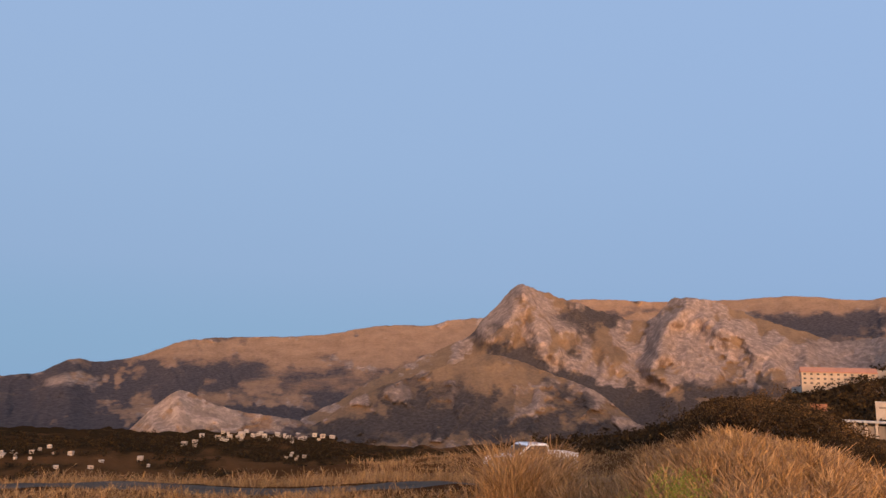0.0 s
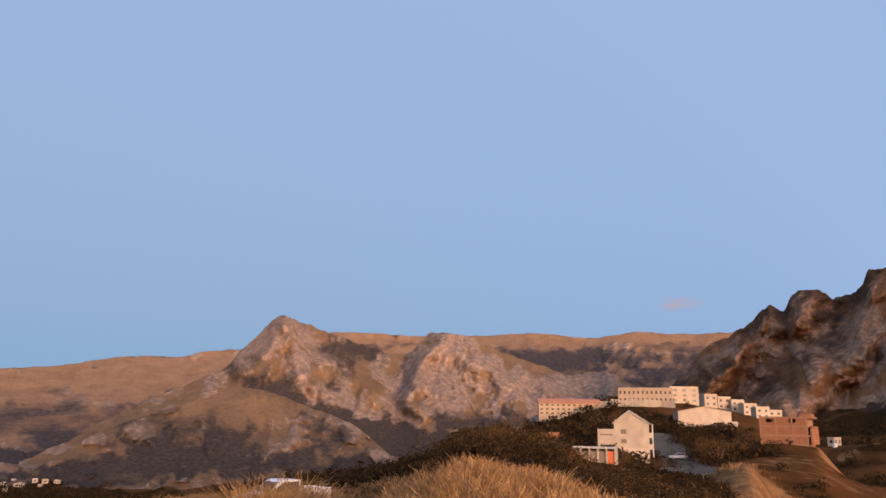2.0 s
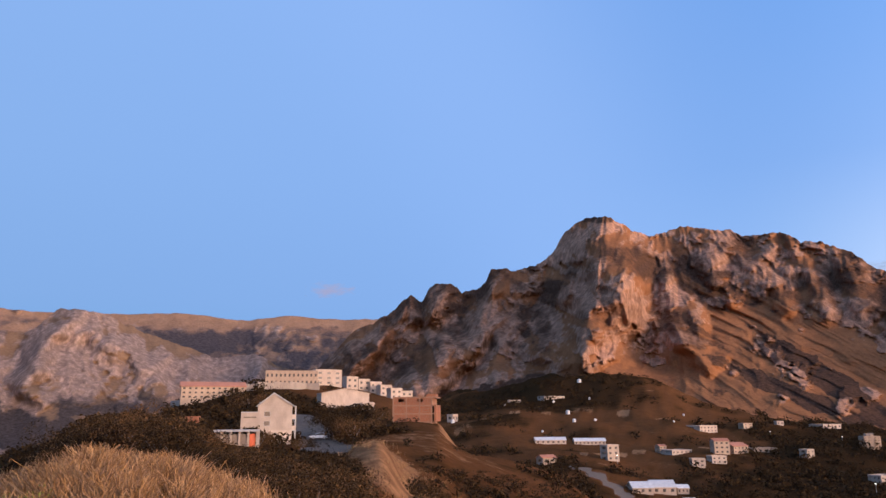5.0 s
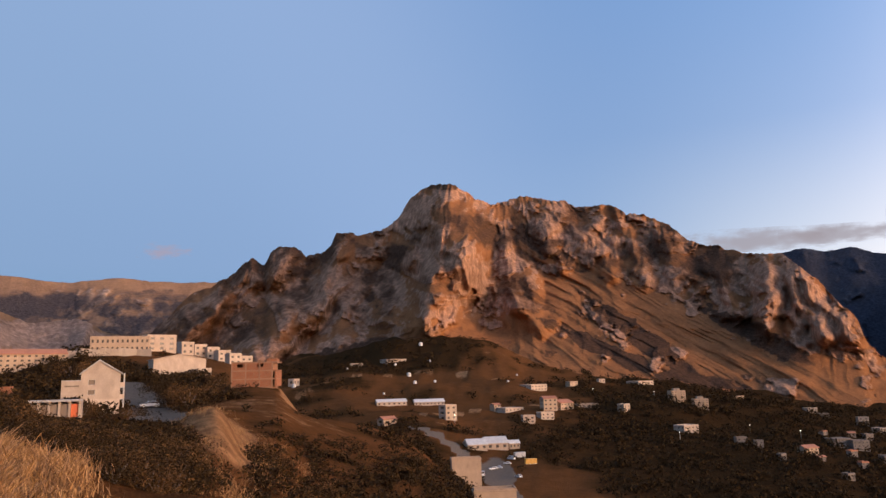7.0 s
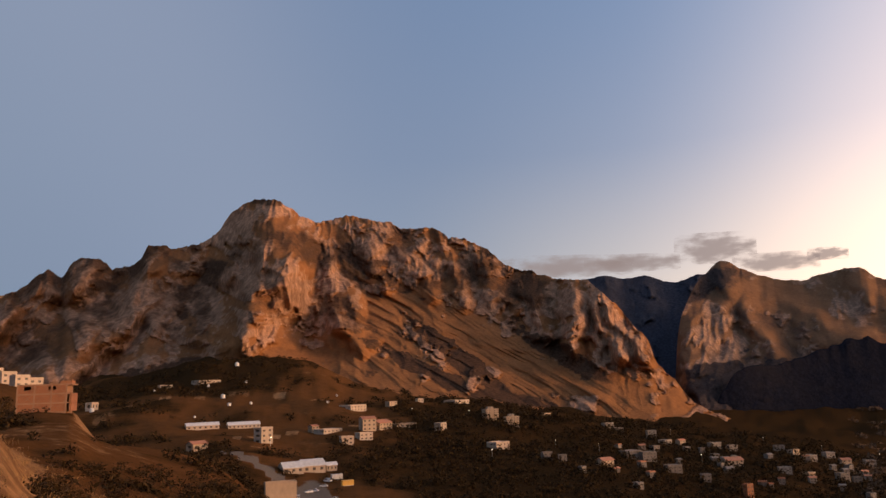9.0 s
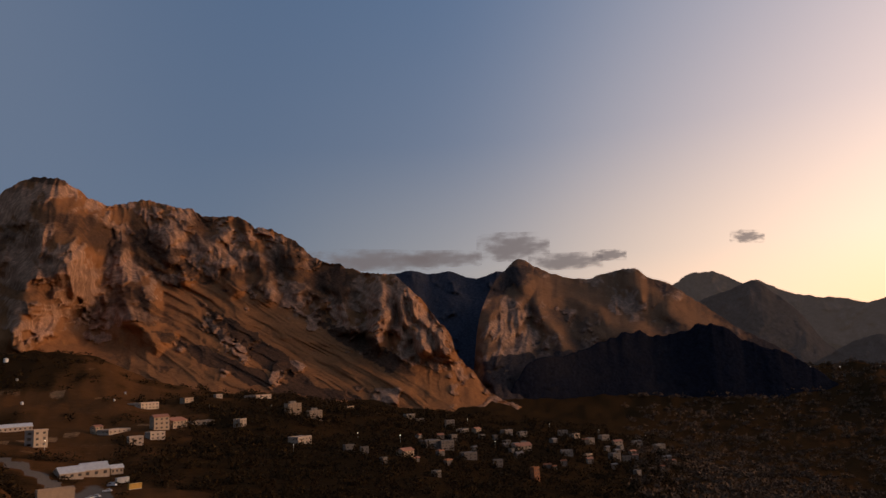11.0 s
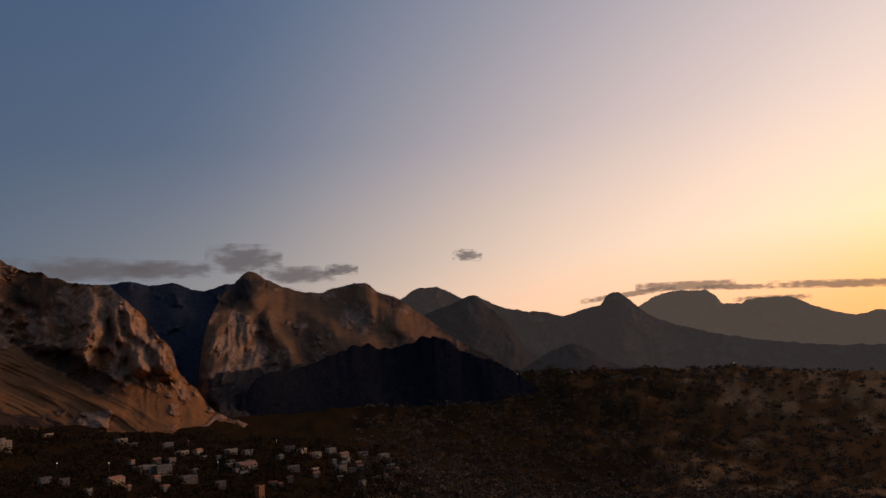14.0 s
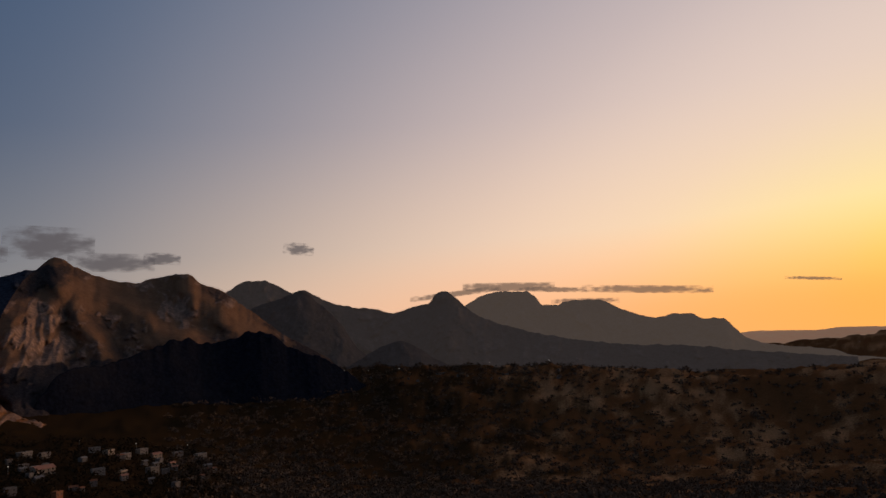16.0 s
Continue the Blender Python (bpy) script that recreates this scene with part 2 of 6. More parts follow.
def mountain(name, crest, foot, far, mat, label, step=0.1, rows=160, depth=90.0, scale=260.0, jag=0.10, seed=1,
             ribs=(), cover=(), lean=1.0, base=(0.5, 0.5), slide=((-60, 0.0), (180, 0.0)), streaks=(), flutes=()):
    """A mountainside between a foot line and a crest line, both as knots (bearing, elevation). far: knots (bearing, foot
    distance, crest distance).
    ribs: (line of (bearing, elevation), half width, metres) for sharp buttresses.
    slide: knots (bearing, sideways run of the gullies over their fall). streaks: (slope, weight, from, to bearing, the upper line).
    flutes: (bearing, elevation, width, height, metres) for pillared cliffs. cover: (kind, bearing, elevation, width, height, slant, weight) for patches of rock, grass or scrub."""
    b = np.arange(crest[0][0], crest[-1][0] + step / 2, step)
    top = curve(*zip(*crest), b)
    rough = jag * fbm(b * 1.7, seed * 3.1, 0, 4, seed, 0.6)
    low = np.minimum(curve(*zip(*foot), b), top - 0.3)
    fb, f0, f1 = zip(*far)
    r0, r1 = curve(fb, f0, b), curve(fb, f1, b)
    s = np.linspace(0, 1, rows)
    B, S = np.meshgrid(b, s, indexing="ij")
    E = low[:, None] + (top - low)[:, None] * S + rough[:, None] * S ** 8      # the crest alone is jagged
    top = top + rough
    Rr = r0[:, None] + (r1 - r0)[:, None] * S ** lean
    X, Y, Z = Rr * np.sin(np.radians(B)), Rr * np.cos(np.radians(B)), Rr * np.tan(np.radians(E))
    push = np.zeros_like(E)
    wob_b, wob_e = 1.0 * fbm(B * 0.40, E * 0.40, 0, 3, seed + 60, 0.45), 0.5 * fbm(B * 0.45, E * 0.45, 3.3, 3, seed + 61, 0.42)
    for line, wide, amount in ribs:
        best = np.zeros_like(E)
        for (b0, e0), (b1, e1) in zip(line, line[1:]):
            t = np.clip(((B + wob_b - b0) * (b1 - b0) + (E + wob_e - e0) * (e1 - e0)) / ((b1 - b0) ** 2 + (e1 - e0) ** 2), 0, 1)
            best = np.maximum(best, np.clip(1 - np.hypot(B + wob_b - b0 - t * (b1 - b0), E + wob_e - e0 - t * (e1 - e0)) / wide, 0, 1))
        push = push + 0.85 * amount * best * best * (3 - 2 * best)
    push = push * smooth(0.0, 0.3, S) * (1 - 0.45 * smooth(0.8, 1.0, S))
    arc, hgt = np.radians(B) * np.mean(r1), np.tan(np.radians(E)) * np.mean(r1)
    warp = fbm(arc / scale, hgt / scale, 0, 4, seed + 40)
    run = arc - curve(*zip(*slide), b)[:, None] * hgt
    big = ridged(run / scale + 0.45 * warp, hgt / (scale * 1.7) + 0.45 * warp, 0, 3, seed, 0.5)
    mid = 0.7 * ridged(run / (scale * 0.30) + warp, hgt / (scale * 0.55) - warp, 0, 3, seed + 9, 0.5)
    small = ridged(arc / (scale * 0.10) + 0.3 * warp, hgt / (scale * 0.13) + 0.3 * warp, 0, 2, seed + 70, 0.55)
    rock = base[0] + 0.30 * fbm(X / 140, Y / 140, Z / 110, 4, seed + 20) + 0.55 * fbm(arc / (scale * 0.24), hgt / (scale * 0.20) + warp, 0, 4, seed + 21, 0.6) + 0.10 * mid
    scrub = base[1] + 0.40 * fbm(X / 190, Y / 190, Z / 120, 4, seed + 30) - 0.16 * mid
    edge = 0.55 * fbm(B * 0.7, E * 0.9, 0, 5, seed + 50, 0.6)
    for kind, cb, ce, wb, we, slant, weight in cover:
        u, v = (B - cb), (E - ce) - slant * (B - cb)
        q = smooth(1.35, 0.45, np.hypot(u / wb, v / we) + edge)
        if kind == "rock":
            rock, scrub = rock + weight * q, scrub - 0.8 * weight * q
        elif kind == "scrub":
            scrub = scrub + weight * q
        else:
            rock, scrub = rock - weight * q, scrub - weight * q
    furrow = np.zeros_like(E)
    for slope, weight, b0, b1, v1 in streaks:
        v = E - slope * B
        w = weight * smooth(b0, b0 + 4, B) * smooth(b1, b1 - 4, B) * smooth(0.75, 0.35, rock) * smooth(v1 + 1, v1 - 1, v)
        f = fbm(v * 1.3 + 0.5 * warp, B * 0.12, 0, 4, seed + 80, 0.55)
        scrub = scrub + w * (0.05 + 0.8 * f)
        furrow = furrow + w * f
    hard = smooth(0.25, 0.75, rock)
    Rr = Rr - push + 14 * furrow
    for cb, ce, wb, we, amount in flutes:      # cliffs worn into upright pillars
        q = smooth(1.2, 0.6, np.hypot((B - cb) / wb, (E - ce) / we) + 0.3 * edge)
        Rr = Rr - amount * q * ridged(arc / 34 + 0.6 * warp, hgt / 150, 0, 3, seed + 90)
    Rr = Rr - depth * ((0.26 + 0.20 * hard) * big + (0.04 + 0.26 * hard) * mid + (0.008 + 0.052 * hard) * small + 0.08 * smooth(0.40, 0.70, rock))
    # the far side falls away behind the crest
    back = np.linspace(0, 1, 10)[1:]
    Rb = Rr[:, -1:] + 900 * back[None, :]
    Eb = np.degrees(np.arctan(np.tan(np.radians(top))[:, None] * Rr[:, -1:] / Rb - 0.30 * (Rb - Rr[:, -1:]) / Rb))
    Rb = np.minimum(Rb, 4950)
    Rr, E = np.concatenate([Rr, Rb], 1), np.concatenate([E, Eb], 1)
    Rr = np.minimum(Rr, 4950)
    B = np.broadcast_to(b[:, None], Rr.shape)
    pts = np.stack([Rr * np.sin(np.radians(B)), Rr * np.cos(np.radians(B)), EYE + Rr * np.tan(np.radians(E))], -1)
    pad = [(0, 0), (0, 9)]
    ob = grid_mesh(name, pts, {"rock": np.pad(rock, pad, "edge"), "scrub": np.pad(scrub, pad, "edge")}, mat)
    return tagged(ob, label, "mountain", kind="structure")


# ---- ground: one sheet, heights over rings of distance along bearings, below the eye ----
RINGS = [0.01, 6, 12, 20, 30, 45, 70, 110, 160, 220, 300, 420, 600, 850, 1150, 1600, 2300, 3200, 4900]
PROFILES = {}


def profile(bearing, *heights):
    PROFILES[bearing] = heights


profile(-60, -1.7, -1.8, -2.0, -2.6, -3.9, -8, -16, -28, -40, -50, -60, -68, -72, -75, -82, -105, -140, -120, -60)
profile(-33, -1.7, -1.8, -2.0, -2.6, -3.9, -8, -16, -28, -40, -50, -60, -68, -72, -75, -82, -105, -140, -120, -60)
profile(-22, -1.7, -1.8, -2.0, -2.6, -3.8, -7, -15, -28, -40, -50, -60, -68, -72, -75, -82, -105, -140, -120, -60)
profile(-12, -1.7, -1.8, -2.0, -2.7, -3.7, -4.9, -9, -22, -38, -50, -60, -68, -72, -75, -82, -105, -140, -120, -60)
profile(-4, -1.7, -1.8, -2.0, -2.6, -3.6, -4.8, -7.2, -11.4, -22, -40, -55, -67, -73, -80, -90, -108, -130, -120, -60)
profile(5, -1.7, -1.7, -1.8, -2.4, -3.6, -4.6, -5.7, -8.2, -12.2, -25, -45, -62, -74, -84, -88, -108, -120, -120, -60)
profile(12, -1.7, -1.6, -1.6, -2.2, -3.4, -4.3, -4.9, -6.1, -8.9, -18, -38, -58, -75, -86, -96, -108, -120, -120, -60)
profile(17, -1.7, -1.4, -0.95, -1.5, -2.4, -3.0, -3.3, -4.2, -6.4, -12, -25, -45, -70, -84, -94, -105, -120, -120, -60)
profile(21.5, -1.7, -1.25, -0.72, -0.9, -1.0, -1.2, -1.2, -1.0, -0.6, -2, -8, -30, -60, -80, -92, -104, -120, -120, -60)
profile(26, -1.7, -1.3, -0.92, -1.2, -1.3, -1.6, -2.0, -2.4, -2.2, 0.0, 4.2, 7, -20, -70, -90, -102, -120, -120, -60)
profile(31, -1.7, -1.4, -1.15, -1.6, -1.9, -2.4, -3.2, -4.2, -4.3, -1.5, 9.5, 16.5, 0, -60, -80, -100, -110, -110, -60)
profile(36, -1.7, -1.6, -1.65, -2.3, -3.0, -4.0, -4.7, -5.3, -5.9, -1.8, 4.0, 18.5, 4, -50, -70, -80, -90, -100, -60)
profile(40.5, -1.7, -1.65, -1.8, -2.9, -4.1, -4.6, -2.1, -4.8, -5.0, -2.0, 3.0, 13.5, 2, -45, -60, -60, -60, -80, -60)
profile(42.9, -1.7, -1.7, -1.9, -3.3, -4.8, -6.2, -6.0, -6.6, -5.2, -2.0, -2.0, 8.0, -5, -30, -30, -20, -30, -60, -60)
profile(44.7, -1.7, -1.7, -2.0, -3.6, -5.4, -7.0, -7.5, -7.4, -5.5, -2.2, -12, -25, -22, -6, 20, 30, 0, -50, -60)
profile(47, -1.7, -1.7, -2.1, -4.0, -6.0, -8.6, -10.5, -11, -8.4, -11, -22, -30, -24, 0, 24, 60, 0, -50, -60)
profile(50.5, -1.7, -1.7, -2.2, -4.1, -6.5, -9.5, -13, -14, -12, -13, -24, -30, -22, 4, 36, 60, 0, -50, -60)
profile(55, -1.7, -1.7, -2.3, -4.2, -6.8, -10.5, -15.5, -18, -17, -19.2, -32, -33, -24, 3, 60, 70, 0, -50, -60)
profile(60, -1.7, -1.7, -2.3, -4.3, -7.0, -11, -17, -23, -28, -36, -43, -40, -26, 0, 56, 70, 0, -50, -60)
profile(67, -1.7, -1.7, -2.4, -4.4, -7.2, -11, -18, -26, -36, -44, -47, -46, -32, -12, 6, 30, 0, -50, -60)
profile(76, -1.7, -1.8, -2.5, -4.5, -7.5, -12, -19, -28, -38, -47, -52, -52, -42, -26, -24, 0, 0, -50, -60)
profile(85, -1.7, -1.8, -2.5, -4.6, -7.8, -12, -20, -30, -41, -51, -58, -58, -57, -50, -52, -30, 0, -50, -60)
profile(93, -1.7, -1.8, -2.6, -4.8, -8, -13, -21, -32, -44, -55, -64, -68, -70, -68, -72, -60, 0, -50, -60)
profile(102, -1.7, -1.8, -2.6, -5, -8, -13, -22, -34, -46, -58, -70, -80, -88, -95, -108, -85, -10, -60, -60)
profile(115, -1.7, -1.8, -2.6, -5, -8, -13, -22, -34, -47, -60, -75, -90, -112, -145, -170, -135, -28, -70, -60)
profile(130, -1.7, -1.8, -2.6, -5, -8, -13, -22, -34, -47, -60, -75, -92, -120, -160, -200, -180, -72, -120, -60)
profile(145, -1.7, -1.8, -2.6, -5, -8, -13, -22, -34, -47, -60, -75, -92, -120, -165, -210, -215, -130, -150, -45)
profile(165, -1.7, -1.7, -2.2, -4, -6, -10, -18, -28, -40, -52, -66, -82, -105, -130, -155, -160, -130, -150, -45)
profile(200, -1.7, -1.6, -1.6, -2, -3, -5, -9, -14, -20, -28, -36, -50, -70, -90, -110, -130, -130, -130, -60)
profile(260, -1.7, -1.6, -1.5, -1.4, -1.5, -2, -4, -8, -14, -20, -28, -40, -60, -80, -100, -120, -130, -120, -60)
PROFILES[300] = PROFILES[-60]

ring = np.concatenate([[0.01, 0.5], np.geomspace(1.2, 4930, 230)])
bear = np.concatenate([np.arange(-60, -34, 1.0), np.arange(-34, 156, 0.2), np.arange(156, 300, 2.0)])
keys = sorted(PROFILES)
table = np.array([curve(np.log(np.array(RINGS) + 8), PROFILES[k], np.log(ring + 8)) for k in keys])   # knots x rings
height = curve(keys, table, bear)                                                                       # bearings x rings
GB, GR = np.meshgrid(bear, ring, indexing="ij")
GX, GY = GR * np.sin(np.radians(GB)), GR * np.cos(np.radians(GB))
away = smooth(3, 60, GR)
height = height + away * (0.006 * GR * fbm(GX / (14 + 0.16 * 300), GY / 62, 0, 5, 70) * smooth(6000, 200, GR) + 0.35 * fbm(GX / 9, GY / 9, 0, 3, 71) * smooth(400, 40, GR)) + 0.05 * fbm(GX / 1.7, GY / 1.7, 0, 3, 72)


def ground_z(x, y):
    """Height of the ground under a place."""
    r = math.hypot(x, y)
    b = math.degrees(math.atan2(x, y))
    b = b + 360 if b < -60 else b
    i = int(np.clip(np.searchsorted(bear, b) - 1, 0, len(bear) - 2))
    j = int(np.clip(np.searchsorted(ring, r) - 1, 0, len(ring) - 2))
    u = (b - bear[i]) / (bear[i + 1] - bear[i])
    v = min(1.0, max(0.0, (r - ring[j]) / (ring[j + 1] - ring[j])))
    h = (height[i, j] * (1 - u) + height[i + 1, j] * u) * (1 - v) + (height[i, j + 1] * (1 - u) + height[i + 1, j + 1] * u) * v
    return EYE + float(h)


def meet(b, e, near=10.0):
    """Where the line of sight at bearing b, elevation e first meets the ground, past a distance: (distance, place)."""
    r, best = near, None
    while r < 4000:
        p = spot(b, e, r)
        g = ground_z(p.x, p.y)
        if g >= p.z:
            return r, Vector((p.x, p.y, g))
        if best is None or (p.z - g) / r < best[0]:
            best = (p.z - g) / r, r, Vector((p.x, p.y, g))
        r *= 1.006
    return best[1:]        # it passes over all: the place where it comes nearest

# cover of the ground: scrub slopes, dry grass, bare banks, roads
patchy = 0.5 * fbm(GX / 55, GY / 55, 0, 4, 80) + 0.3 * fbm(GX / 11, GY / 11, 0, 3, 81)
g_scrub = 0.42 + patchy
g_rock = 0.1 + 0.25 * fbm(GX / 30, GY / 30, 0, 3, 82)
g_soil = np.zeros_like(GX)


def patch(cb, cr, wb, wr):
    """Weight of a patch round bearing cb and distance cr, wr being a factor of distance."""
    return smooth(1.25, 0.6, np.hypot((GB - cb) / wb, np.log(GR / cr) / math.log(wr)) + 0.25 * patchy)


g_scrub = g_scrub + 0.5 * patch(6, 95, 17, 1.9) + 0.45 * patch(29, 200, 10, 1.45) + 0.6 * patch(32, 240, 6, 1.45) + 0.2 * patch(33, 48, 12, 2.0) - 0.32 * patch(50, 110, 9, 2.4) + 0.45 * patch(90, 560, 28, 1.9) + 0.5 * patch(88, 600, 17, 1.6) + 0.95 * smooth(66, 78, GB) * smooth(114, 104, GB) * smooth(220, 400, GR)
# past bearing 96 the extra scrub also deepens the valley's shade
g_scrub = g_scrub + 2.4 * patch(52, 1060, 7, 1.2) + 0.45 * smooth(96, 104, GB) * smooth(60, 300, GR) * smooth(290, 160, GB) + 0.5 * smooth(600, 900, GR) * smooth(0, -10, GB)
g_scrub = g_scrub - 1.0 * patch(21, 11, 12, 1.7) - 0.7 * smooth(60, 30, GR) * smooth(10, -6, GB) - 0.35 * patch(58, 640, 10, 1.35)
g_scrub = g_scrub - 1.2 * patch(41.2, 74, 3.4, 1.7) - 0.8 * patch(46.0, 205, 0.9, 1.15) - 0.6 * patch(65, 330, 3.5, 1.25)
g_rock = g_rock + 1.1 * patch(41.2, 74, 3.0, 1.6) + 0.6 * patch(46.0, 205, 0.9, 1.15)


def track(points, width):
    """A strip of bare road along places (bearing, distance)."""
    out = np.zeros_like(GX)
    way = [(r * math.sin(radians(b)), r * math.cos(radians(b))) for b, r in points]
    for (ax, ay), (bx, by) in zip(way, way[1:]):
        dx, dy = bx - ax, by - ay
        t = np.clip(((GX - ax) * dx + (GY - ay) * dy) / (dx * dx + dy * dy), 0, 1)
        out = np.maximum(out, smooth(width * 0.62, width * 0.42, np.hypot(GX - ax - t * dx, GY - ay - t * dy)))
    return out


near_road = track([(-40, 26), (-20, 20.5), (-5, 21.5), (4, 26), (9, 33), (13, 44)], 4.5)
house_road = np.maximum(track([(37, 118), (36.6, 150), (35.6, 185), (34.4, 235)], 9), patch(37.4, 128, 1.7, 1.12))
yard = np.maximum(patch(61.5, 345, 1.6, 1.16), track([(63, 270), (61.4, 330), (58.5, 410), (55, 460)], 9))
g_soil = g_soil + 1.3 * np.maximum(near_road, np.maximum(house_road, yard))
g_scrub = g_scrub - 1.2 * np.maximum(near_road, np.maximum(house_road, yard))
g_rock = g_rock + 1.0 * track([(56, 540), (60, 600), (66, 660), (72, 700), (77, 640)], 7) + 0.9 * track([(84, 780), (81, 640), (78, 560)], 6) + 0.9 * track([(46, 700), (50, 820), (56, 900), (63, 820)], 8)
# less scrub and more pale rock to the right, in place of haze
g_scrub = g_scrub - 1.1 * smooth(114, 140, GB) * smooth(290, 200, GB) * smooth(60, 300, GR)
g_rock = g_rock + smooth(112, 130, GB) * smooth(230, 190, GB) * smooth(200, 700, GR) * (0.28 + 0.2 * fbm(GX / 240, GY / 240, 0, 4, 84))
ground = grid_mesh("ground", np.stack([GX, GY, EYE + height], -1), {"rock": g_rock, "scrub": g_scrub, "soil": g_soil}, ground_mat, wrap=True)
tagged(ground, "dry grassy hillside and valley floor with dark scrub", "ground", kind="structure")

# ---- the mountains ----
mountain("mountain_range_north",
         [(-36, -0.6), (-30.7, -0.2), (-28.8, 0.0), (-27.6, 0.56), (-26.3, 1.17), (-25, 1.0), (-23.8, 1.15), (-21.8, 1.78), (-19.2, 2.83), (-16.4, 3.21),
          (-13.1, 3.44), (-8.9, 3.88), (-6.3, 4.45), (-4.1, 4.82), (-1, 4.95), (0.7, 5.42), (3.2, 5.65), (6, 5.5), (10, 5)],
         [(-36, -6.5), (-22, -6), (-8, -5.5), (10, -5)], [(-36, 1350, 2900), (-10, 1500, 3300), (10, 1700, 3400)], range_mat,
         "long bare brown mountain range in evening sun", seed=3, depth=70, scale=420, jag=0.05, base=(0.15, 0.42),
         cover=[("grass", -8, 3.0, 13, 1.5, 0.08, 0.8), ("scrub", -21.5, -0.6, 3.4, 1.6, 0.25, 0.6), ("scrub", -8, 0.2, 8, 1.0, 0.12, 0.4), ("scrub", -28, -1.8, 7, 2.6, 0.1, 0.8), ("scrub", -14, -3.6, 20, 1.4, 0.02, 0.8), ("scrub", -18.5, 0.9, 4.5, 1.1, 0.05, 0.5), ("rock", -27, -0.4, 1.2, 0.7, 0, 0.6), ("scrub", -20, -3.4, 9, 1.3, 0.05, 0.5), ("scrub", -14, 1.2, 4, 0.6, 0.5, 0.5),
                ("scrub", -12, -5, 25, 1.6, 0, 0.7), ("scrub", -3.5, 4.9, 3.0, 0.25, 0.05, 0.7), ("scrub", -7, -2, 7, 1.0, 0.1, 0.4)])
mountain("rocky_foothill", [(-24, -5.2), (-22.9, -4.2), (-22, -3.2), (-20.5, -1.6), (-19.2, -0.8), (-18.4, -1.0), (-17, -1.6), (-14.5, -2.2), (-11, -2.6), (-8, -4), (-6, -5.5)],
         [(-24, -6), (-6, -6)], [(-24, 1330, 1560), (-6, 1330, 1560)], range_mat, "bare pale rocky foothill above the village", seed=5, depth=25, scale=150, jag=0.05,
         rows=60, base=(0.5, 0.1), cover=[("rock", -19.5, -2.4, 3, 1.6, 0, 0.5), ("scrub", -13, -4.5, 6, 1.2, 0, 0.6)])
mountain("far_grassy_ridge", [(4, 6.2), (8, 6.9), (10.8, 7.34), (13, 7.33), (16, 7.2), (18.6, 7.3), (22, 7.35), (25, 7.56), (27, 7.5), (30, 7.19), (33.5, 7.6), (37, 7.41), (40.5, 7.46), (46, 7.3)],
         [(4, 1), (25, 2), (46, 1)], [(4, 2900, 3700), (46, 2900, 3700)], range_mat, "far grassy ridge with dark wooded gullies", seed=7, depth=60, scale=380, jag=0.04,
         base=(0.2, 0.45), cover=[("grass", 25, 7.3, 22, 0.6, 0, 0.8), ("scrub", 30, 5.6, 9, 1.1, -0.03, 0.5), ("scrub", 12, 6.2, 4, 0.8, 0, 0.5), ("scrub", 33, 4, 6, 0.8, 0, 0.3)])
mountain("peaked_mountain",
         [(-15, -4.6), (-9, -1.8), (-5, 0.6), (-2, 2.2), (0.5, 3.4), (2.3, 4.47), (3.15, 5.56), (4.2, 6.74), (5.3, 8.0), (6.2, 8.43), (7.3, 8.06), (8.8, 7.5), (10.8, 6.9), (13, 6.2),
          (15.5, 5.7), (16.8, 6.7), (17.6, 7.45), (18.5, 7.57), (19.7, 7.4), (21, 7.0), (23.5, 6.0), (26, 5.2), (28.5, 4.4), (31, 4.7), (33, 3.8), (36, 2.8), (40, 2)],
         [(-15, -5.5), (0, -5), (20, -4), (40, -3)], [(-15, 1500, 1900), (5, 1600, 2450), (20, 1700, 2500), (40, 1800, 2500)], peak_mat,
         "peaked limestone mountain with pale cliffs", seed=11, depth=40, scale=260, jag=0.09, base=(0.55, 0.30),
         ribs=[([(6.2, 8.4), (3.6, 5), (0, 2), (-5, -1)], 2.4, 120), ([(6.2, 8.4), (7.5, 6), (9, 3.5)], 1.8, 110), ([(10.5, 6.9), (12, 5), (14, 2.5)], 1.8, 90), ([(18.2, 7.5), (17.6, 5), (17, 2)], 1.6, 130),
               ([(19.7, 7.4), (22.5, 4.6), (24, 1.5)], 2.2, 120), ([(25, 5.4), (26.5, 3), (28, 0)], 2.0, 100), ([(31, 4.7), (31.5, 2)], 1.6, 90)],
         cover=[("rock", 19, 4.6, 3.4, 2.8, -0.1, 0.5), ("rock", 24.5, 3.6, 5, 1.8, -0.25, 0.4), ("rock", 6, 6.4, 3, 2, -0.3, 0.45), ("scrub", 10.5, 6.0, 2.6, 1.0, 0, 0.55),
                ("scrub", 13.5, 4.0, 3.2, 1.2, 0, 0.3), ("scrub", 25, 0.8, 7, 1.0, 0, 0.5), ("scrub", 10, 1, 8, 1.5, -0.4, 0.9), ("scrub", 17, -0.6, 6, 1.4, -0.1, 0.8), ("grass", -1, 1.2, 4, 1.6, 0.5, 0.5)])
